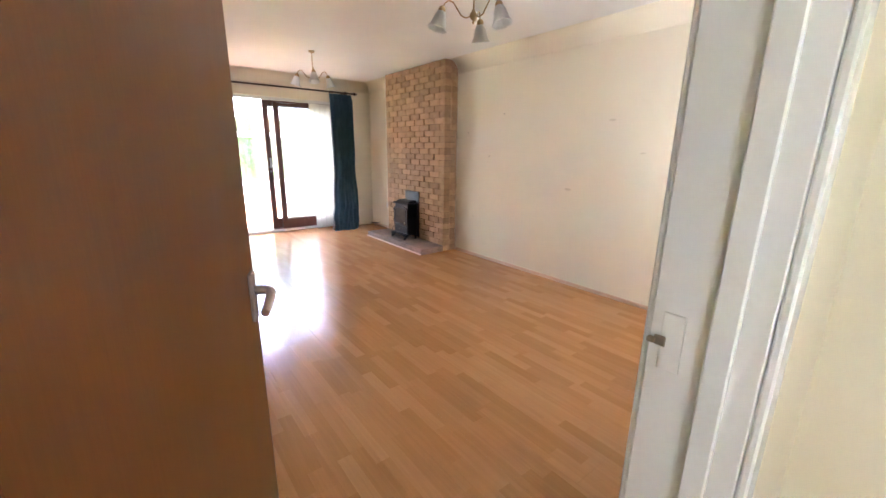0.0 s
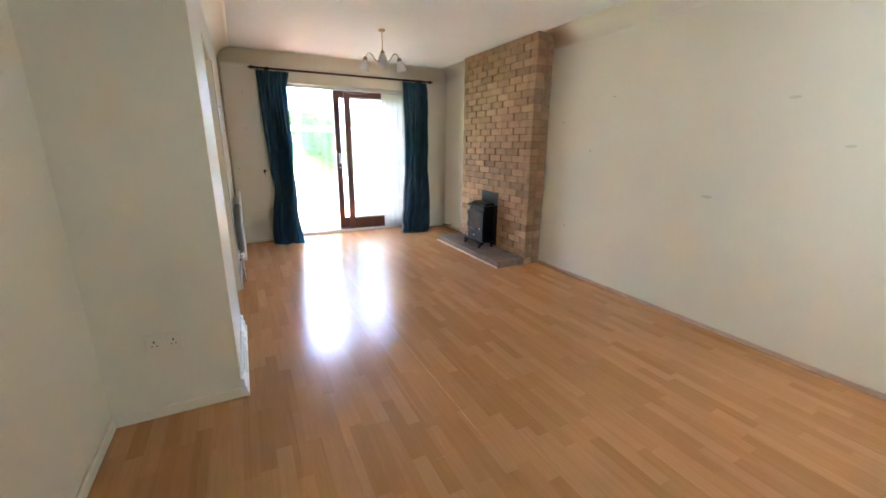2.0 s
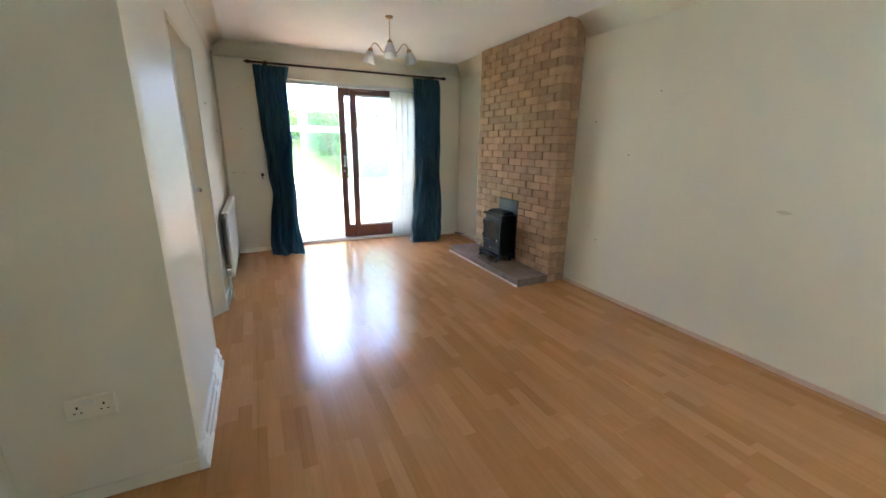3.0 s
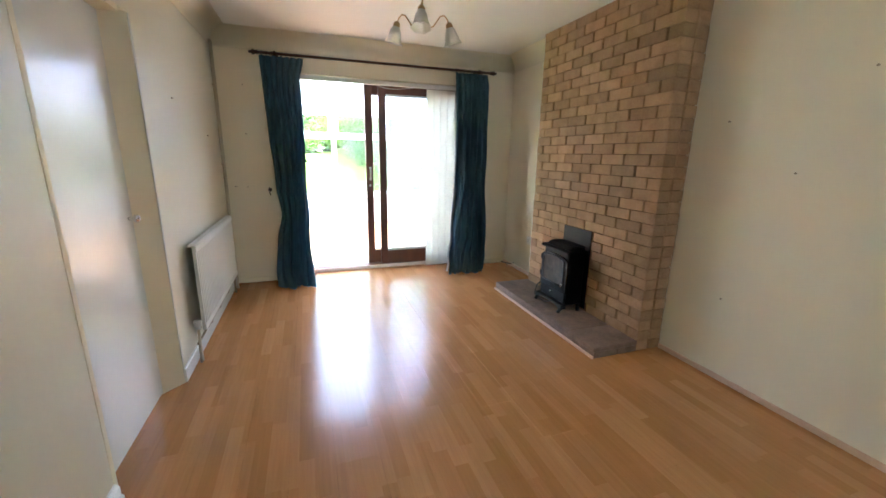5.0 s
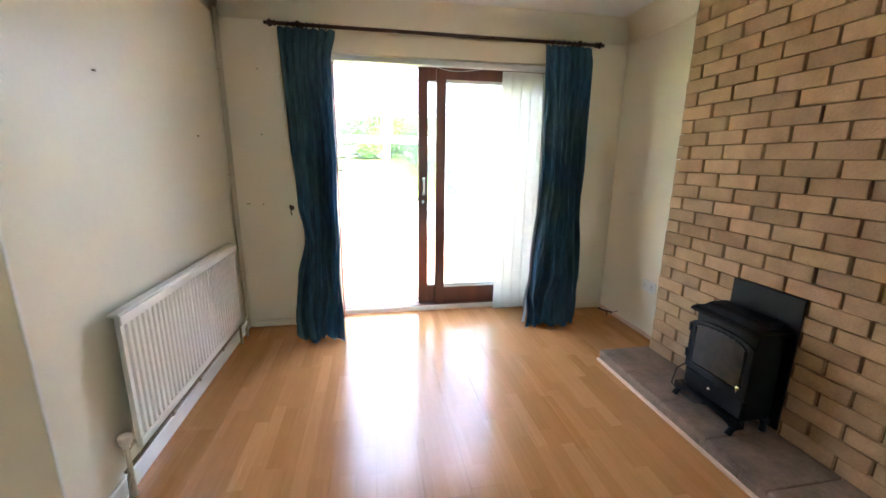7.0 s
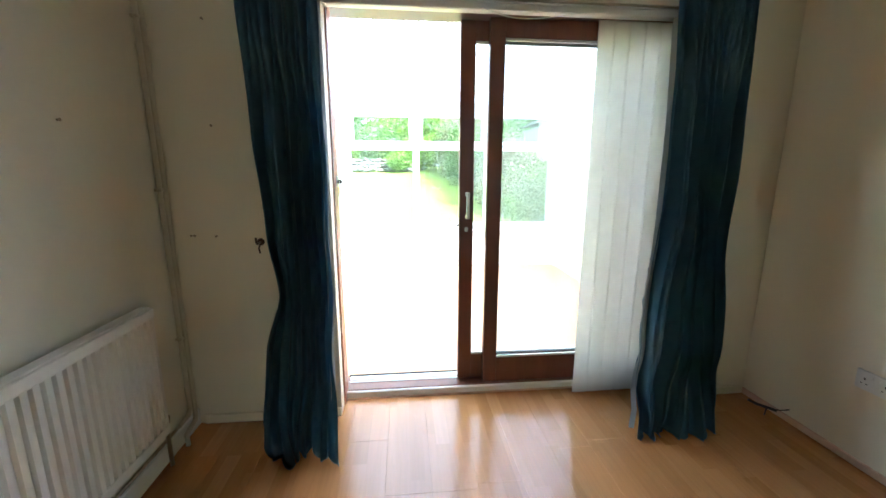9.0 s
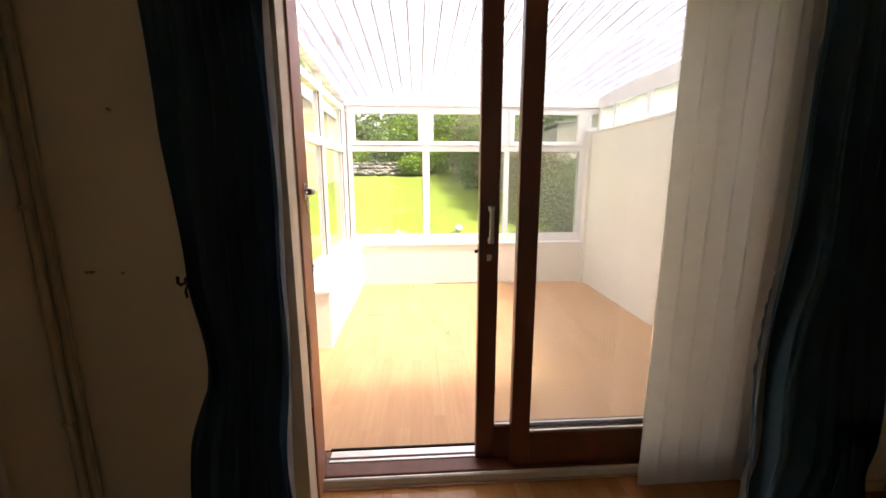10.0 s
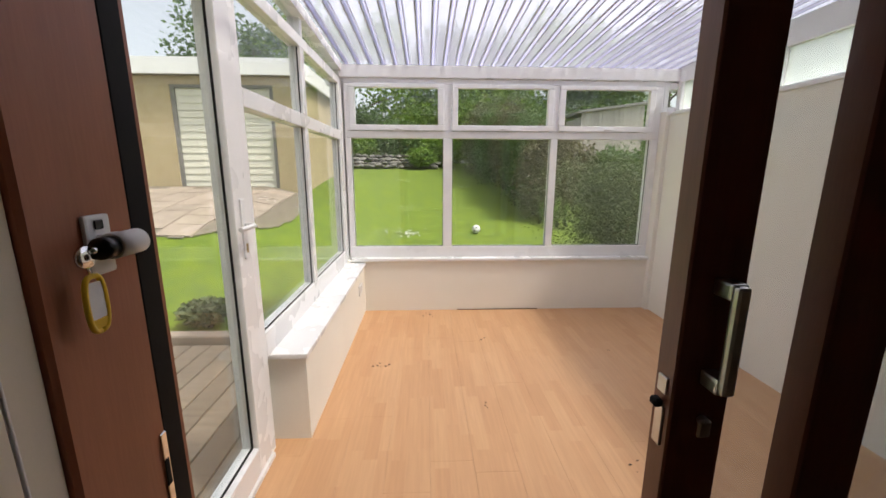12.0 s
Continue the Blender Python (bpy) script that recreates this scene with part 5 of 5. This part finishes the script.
solo("kerb_edging", bm, PAVING, "pale stone edging beside the decking", "edging", kind="structure")


def foliage(bm, centre, radii, count, size, rnd, shell=0.55):
    """Leaf quads scattered through an uneven ellipsoid, thicker near its skin."""
    c = Vector(centre)
    lumps = [(Vector((rnd.gauss(0, 1), rnd.gauss(0, 1), rnd.gauss(0, 1))).normalized(), rnd.uniform(-0.22, 0.25)) for _ in range(9)]
    for _ in range(count):
        d = Vector((rnd.gauss(0, 1), rnd.gauss(0, 1), rnd.gauss(0, 1))).normalized()
        r = (shell + (1 - shell) * rnd.random()) * (1 + sum(h * max(0, d.dot(l)) ** 4 for l, h in lumps)) + rnd.gauss(0, 0.05)
        p = c + Vector((d.x * radii[0], d.y * radii[1], d.z * radii[2])) * r
        u = Vector((rnd.gauss(0, 1), rnd.gauss(0, 1), rnd.gauss(0, 0.6))).normalized()
        v = u.orthogonal().normalized()
        v = (Matrix.Rotation(rnd.uniform(0, 6.28), 3, u) @ v) * size * rnd.uniform(0.35, 0.6)
        u = u * size * rnd.uniform(0.7, 1.3)
        bm.faces.new([bm.verts.new(q) for q in (p - u, p + v, p + u, p - v)])


def shrub(name, base, radii, count, size, material, label, seed, category="shrub", lobes=3):
    rnd = random.Random(seed)
    s = thing(name, base, label, category)
    bm = bmesh.new()
    for k in range(5):
        a = 2 * math.pi * k / 5
        tube(bm, [base, (base[0] + 0.3 * radii[0] * math.cos(a), base[1] + 0.3 * radii[1] * math.sin(a), base[2] + radii[2] * 0.9)], [0.03, 0.012], 6)
    part("stems", bm, BARK, s)
    bm = bmesh.new()
    for k in range(lobes):
        o = (rnd.uniform(-0.3, 0.3) * radii[0], rnd.uniform(-0.3, 0.3) * radii[1], rnd.uniform(-0.12, 0.12) * radii[2])
        foliage(bm, (base[0] + o[0], base[1] + o[1], base[2] + radii[2] * 0.95 + o[2]), tuple(r * rnd.uniform(0.75, 1.0) for r in radii), count // lobes, size, rnd)
    part("crown", bm, material, s)
    return s


def tree(base, height, spread_r, count, size, material, label, seed):
    rnd = random.Random(seed)
    t = thing("tree", base, label, "tree", "garden trees")
    b = Vector(base)
    bm = bmesh.new()
    top = b + Vector((rnd.uniform(-0.4, 0.4), rnd.uniform(-0.4, 0.4), height * 0.75))
    tube(bm, [b - Vector((0, 0, 0.2)), b + (top - b) * 0.3, b + (top - b) * 0.65 + Vector((0.15, 0, 0)), top], [0.22, 0.17, 0.11, 0.03], 10)
    ends = []
    for k in range(9):
        f = 0.35 + 0.6 * k / 9
        p = b + (top - b) * f
        a = 2.4 * k
        e = p + Vector((math.cos(a) * spread_r * (1.05 - f * 0.5), math.sin(a) * spread_r * (1.05 - f * 0.5), height * 0.16))
        tube(bm, [p, (p + e) / 2 + Vector((0, 0, 0.15)), e], [0.08 * (1.2 - f), 0.05 * (1.2 - f), 0.012], 7)
        ends.append(e)
    part("trunk", bm, BARK, t)
    bm = bmesh.new()
    for e in ends + [top]:
        r = spread_r * rnd.uniform(0.36, 0.6)
        foliage(bm, e, (r, r, r * 0.75), count // 10, size, rnd, 0.2)
    part("crown", bm, material, t)
    return t


tree((-3.0, 29.0, 1.8), 8.5, 3.6, 3800, 0.16, LEAF_A, "broad leafy garden tree behind the rockery", 21)
tree((3.2, 31.0, 1.8), 8.0, 3.4, 5200, 0.16, LEAF_B, "dark leafy garden tree at the end of the lawn", 22)
tree((8.5, 30.0, 1.8), 8.5, 3.8, 5200, 0.17, LEAF_A, "tall leafy tree beyond the shed", 23)
tree((-9.0, 31.0, 1.8), 9.0, 4.0, 5200, 0.17, LEAF_B, "tall dark tree beyond the garage", 24)
tree((14.0, 27.0, 1.8), 8.0, 3.6, 5000, 0.17, LEAF_B, "dark leafy tree beyond the fence", 25)
tree((0.3, 36.0, 1.8), 9.0, 4.2, 3000, 0.18, LEAF_B, "tall dark tree far beyond the lawn", 26)
for i, (x, y, r, h, mt) in enumerate(((-4.8, 26.8, 1.5, 1.1, LEAF_B), (-2.2, 26.5, 1.3, 0.9, LEAF_A), (0.2, 26.8, 1.4, 1.2, LEAF_B), (2.3, 25.8, 1.2, 1.0, LEAF_A), (4.2, 25.0, 1.5, 1.3, LEAF_B), (7.0, 26.5, 2.0, 1.7, LEAF_B), (10.5, 25.5, 2.2, 1.8, LEAF_B), (-7.5, 27.0, 2.2, 1.7, LEAF_A), (1.2, 24.9, 0.7, 0.5, LEAF_A))):
    shrub("shrub", (x, y, gh(x, y) - 0.05), (r, r, h), 2600, 0.10, mt, "leafy border shrub at the end of the lawn", 40 + i)
for i, (x, y, r, h, mt) in enumerate(((-8.5, 29.5, 2.4, 2.6, LEAF_B), (-5.2, 28.6, 2.3, 2.3, LEAF_A), (-2.2, 28.4, 1.9, 1.6, LEAF_B), (0.6, 28.8, 2.2, 1.9, LEAF_A), (3.2, 28.2, 2.2, 2.2, LEAF_A), (5.8, 28.0, 2.3, 2.7, LEAF_A), (8.8, 28.4, 2.5, 2.6, LEAF_B), (12.2, 28.6, 2.6, 2.6, LEAF_A))):
    shrub("tall_shrub", (x, y, gh(x, y) - 0.05), (r, r * 0.8, h), 5600, 0.12, mt, "tall leafy shrub in the screen behind the lawn", 80 + i, "shrub", 5)
for i in range(7):
    y = 15.5 + i * 1.35
    x = 4.30 - 0.10 * i
    shrub("hedge_conifer", (x, y, gh(x, y) - 0.30), (0.82, 0.9, 1.40 + 0.14 * (i % 2) + 0.05 * i), 7500, 0.045, (LEAF_D, LEAF_B, LEAF_C)[i % 3], ("browning conifer at the end of the side hedge", "dense dark conifer in the side hedge", "dense grey-green conifer in the side hedge")[i % 3], 60 + i, "hedge", 4)
for i, (x, y, r, h) in enumerate(((5.75, 17.6, 0.8, 0.95), (6.75, 17.2, 0.85, 0.90), (7.7, 17.5, 0.9, 0.95))):
    shrub("tall_shrub", (x, y, gh(x, y) - 0.15), (r, r, h), 4200, 0.06, LEAF_B if i else LEAF_D, "leafy shrub in front of the timber shed", 120 + i, "shrub", 4)
for i in range(5):
    shrub("seed_stalk", (3.95 + 0.13 * i, 15.0 - 0.22 * (i % 3), gh(4.0, 15.0) - 0.02), (0.07, 0.07, 0.30 + 0.05 * (i % 3)), 130, 0.035, LEAF_A, "pale flowering stalk at the foot of the hedge", 110 + i, "plant", 1)
shrub("bush", (4.18, 11.9, gh(4.18, 11.9) - 0.03), (1.0, 0.95, 0.93), 22000, 0.024, LEAF_C, "large rounded grey-green bush near the window", 70, "bush", 5)
shrub("bush", (5.3, 10.9, gh(5.3, 10.9) - 0.03), (0.9, 0.9, 0.8), 5000, 0.045, LEAF_C, "grey-green bush by the boundary", 71, "bush", 4)
shrub("border_plant", (-0.72, 9.68, gh(-0.72, 9.68)), (0.26, 0.24, 0.14), 900, 0.035, LEAF_C, "low silvery plant beside the paving", 73, "plant", 2)
shrub("border_plant", (-3.9, 24.2, gh(-3.9, 24.2)), (0.6, 0.5, 0.6), 900, 0.08, LEAF_C, "pale shrub at the end of the rockery", 74, "plant", 2)

# rockery at the end of the lawn
rock_wall = thing("rockery", (-1.2, 25.0, gh(-1.2, 25)), "low rockery wall of rough grey stones", "rockery")
stones = []
rnd = random.Random(9)
for k in range(5):
    bm = bmesh.new()
    bmesh.ops.create_icosphere(bm, subdivisions=2, radius=0.5)
    for v in bm.verts:
        v.co *= 1 + 0.22 * noise.noise(v.co * 2.2 + Vector((k * 7, 0, 0)))
        v.co.z *= 0.72
    me = bpy.data.meshes.new("stone")
    bm.to_mesh(me)
    bm.free()
    me.materials.append(STONE)
    stones.append(me)
for row in range(4):
    for i in range(22):
        s = new("stone", stones[rnd.randrange(5)])
        s.parent = rock_wall
        x = -4.8 + 0.31 * i + 0.15 * (row % 2) + rnd.uniform(-0.09, 0.09)
        w = Vector((x, 24.75 + 0.22 * row, gh(x, 24.75) + 0.10 + 0.155 * row + rnd.uniform(-0.03, 0.03)))
        k = rnd.uniform(0.30, 0.50)
        s.matrix_basis = Matrix.LocRotScale(w - BASE[rock_wall], Euler((rnd.uniform(-0.2, 0.2), rnd.uniform(-0.2, 0.2), rnd.uniform(0, 6))), (k * 1.15, k, k * rnd.uniform(0.5, 0.75)))

# football and fallen petals
BALL_W = surf("white_ball_panel", (0.72, 0.72, 0.72), (0.80, 0.80, 0.80), 10, 0.4)
fb = thing("football", (2.38, 14.3, gh(2.38, 14.3)), "white and black football lying on the lawn", "ball")
fc = Vector((2.38, 14.3, gh(2.38, 14.3) + 0.072))
bm = bmesh.new()
ball(bm, fc, 0.09, 20)
part("skin", bm, BALL_W, fb)
gold = (1 + 5 ** 0.5) / 2
for v in [(0, a, b * gold) for a in (-1, 1) for b in (-1, 1)] + [(a, b * gold, 0) for a in (-1, 1) for b in (-1, 1)] + [(b * gold, 0, a) for a in (-1, 1) for b in (-1, 1)]:
    d = (Matrix.Rotation(0.4, 3, "X") @ Vector(v)).normalized()
    q = d.to_track_quat("Z", "Y").to_matrix()
    bm = bmesh.new()
    rim = [bm.verts.new(fc + (d * 0.09 + q @ Vector((0.040 * math.cos(a), 0.040 * math.sin(a), 0))).normalized() * 0.0915) for a in (2 * math.pi * k / 5 for k in range(5))]
    mid = bm.verts.new(fc + d * 0.0925)
    for k in range(5):
        bm.faces.new((mid, rim[k], rim[(k + 1) % 5]))
    part("patch", bm, BLACK, fb)
bm = bmesh.new()
for cx, cy, n, r in ((0.95, 14.2, 60, 0.16), (0.55, 14.1, 20, 0.2), (0.75, 16.6, 26, 0.2), (0.4, 21.0, 14, 0.2), (2.6, 20.0, 14, 0.2), (-1.6, 14.0, 20, 0.2)):
    for _ in range(n):
        x, y = cx + rnd.gauss(0, r), cy + rnd.gauss(0, r)
        z = gh(x, y) + 0.012
        s, a = rnd.uniform(0.012, 0.028), rnd.uniform(0, 6)
        bm.faces.new([bm.verts.new((x + s * math.cos(a + k), y + s * math.sin(a + k), z + 0.008 * math.sin(k))) for k in (0, 1.57, 3.14, 4.71)])
solo("fallen_petals", bm, BALL_W, "white petals scattered on the grass", "petals", kind="stuff")

# garage
GXA, GXB, GYF, GZ = -5.4, -1.42, 14.95, 0.93
gar = thing("garage", ((GXA + GXB) / 2, 17, GZ), "buff brick flat-roofed garage with a cream slatted door", "garage")
part("wall", boxes((GXA, -4.02, GYF, GYF + 0.22, GZ - 1.2, 3.18), (-1.90, GXB, GYF, GYF + 0.22, GZ - 1.2, 3.18), (-4.02, -1.90, GYF, GYF + 0.22, 3.02, 3.18), (GXB - 0.22, GXB, GYF + 0.22, GYF + 5.2, GZ - 1.2, 3.18), (GXA, GXA + 0.22, GYF + 0.22, GYF + 5.2, GZ - 1.2, 3.18), (GXA + 0.22, GXB - 0.22, GYF + 5.0, GYF + 5.2, GZ - 1.2, 3.18)), BUFF, gar)
part("fascia", boxes((GXA - 0.15, GXB + 0.15, GYF - 0.2, GYF - 0.16, 3.18, 3.50), (GXB + 0.11, GXB + 0.15, GYF - 0.16, GYF + 5.3, 3.18, 3.50)), FASCIA, gar, "white fascia board")
part("roof", boxes((GXA - 0.14, GXB + 0.10, GYF - 0.16, GYF + 5.3, 3.182, 3.46)), GREY, gar)
part("door_frame", boxes((-4.02, -3.94, GYF + 0.02, GYF + 0.12, GZ - 0.05, 3.02), (-1.98, -1.90, GYF + 0.02, GYF + 0.12, GZ - 0.05, 3.02), (-3.94, -1.98, GYF + 0.02, GYF + 0.12, 2.95, 3.02)), GREY, gar, "dark grey door frame")
gdr = part("garage_door", boxes((-3.94, -1.98, GYF + 0.08, GYF + 0.10, GZ - 0.05, 2.95)), SLAT, gar)
for i in range(14):
    z = GZ - 0.04 + i * 0.147
    bm = bmesh.new()
    prism(bm, [(GYF + 0.055, z + 0.004), (GYF + 0.085, z + 0.004), (GYF + 0.085, z + 0.148), (GYF + 0.072, z + 0.148)], "x", -3.94, -1.98)
    part("slat", bm, SLAT, gdr)
# shed
shed = thing("shed", (8.0, 21.0, gh(8, 21)), "weathered timber shed behind the hedge", "shed")
sz = gh(8, 21)
part("back_wall", boxes((6.7, 8.9, 20.02, 22.0, sz - 0.3, sz + 2.25)), SHEDWOOD, shed)
for i in range(15):
    part("board", boxes((6.7 + i * 0.1475, 6.7 + i * 0.1475 + 0.141, 19.985, 20.015, sz - 0.3, sz + 2.40 + 0.02 * i)), SHEDWOOD, shed)
bm = bmesh.new()
prism(bm, [(6.55, sz + 2.36), (9.1, sz + 2.72), (9.1, sz + 2.80), (6.55, sz + 2.44)], "y", 19.85, 22.2)
part("roof", bm, GREY, shed)
# neighbours' wall beyond the boundary
structure("fence", boxes((6.3, 6.36, 5, 30, -1, 1.15)), SHEDWOOD, "plain boundary fence behind the shrubs", "fence")

# ---- laminate boards ----
rnd = random.Random(2)


def boards(owner, x0, x1, y0, y1, top, material, gap=0.0004, width=0.1935, length=1.285):
    cache, x = {}, x0
    while x < x1 - 0.01:
        w = min(width, x1 - x)
        y = y0 - rnd.uniform(0.0, length - 0.15)
        while y < y1 - 0.01:
            a, b = max(y, y0), min(y + length, y1)
            key = (round(w, 3), round(b - a, 3))
            if key not in cache:
                bm = boxes((gap / 2, w - gap / 2, gap / 2, b - a - gap / 2, -0.008, 0.0), bevel=0.0003)
                cache[key] = to_mesh("plank", bm, material)
            o = new("plank", cache[key])
            o.parent = owner
            o.location = (x, a, top)
            y += length
        x += width


boards(bpy.data.objects["floor"], XN - 0.01, XR, -1.2, 6.535, 0.0, FLOOR)
boards(bpy.data.objects["cons_floor"], 0.56, KX1 + 0.01, YO + 0.01, KY + 0.01, CZ, FLOOR2)

# ---- chimney bricks ----
breast = bpy.data.objects["chimney_breast"]
rnd = random.Random(4)
cache = {}
COURSE = H / 32


def brick(x0, x1, y0, y1, z):
    key = (round(x1 - x0, 3), round(y1 - y0, 3), rnd.randrange(6))
    if key not in cache:
        bm = boxes((0, x1 - x0, 0, y1 - y0, 0, COURSE - 0.0035), bevel=0.0028)
        for v in bm.verts:
            v.co += 0.0028 * noise.noise_vector(v.co * 30 + Vector((key[2] * 5, 0, 0)))
        cache[key] = to_mesh("brick", bm, BRICK)
    o = new("brick", cache[key])
    o.parent = breast
    o.location = (x0 + rnd.uniform(-0.004, 0.003), y0, z)


for c in range(32):
    z = c * COURSE + 0.002
    if c % 2 == 0:
        cuts, y = [], CY0
        while y < CY1 - 0.03:
            e = min(y + 0.213, CY1)
            cuts.append((y, e))
            y = e + 0.0135
        side_cuts = [(CX + 0.108, XR)]
    else:
        cuts, y = [(CY0, CY0 + 0.1)], CY0 + 0.1135
        while y < CY1 - 0.03:
            e = min(y + 0.213, CY1)
            cuts.append((y, e))
            y = e + 0.0135
        side_cuts = [(CX + 0.108, XR)]
    for a, b in cuts:
        brick(CX, CX + 0.10, a, b, z)
    for a, b in side_cuts:
        brick(a, b, CY0, CY0 + 0.09, z)
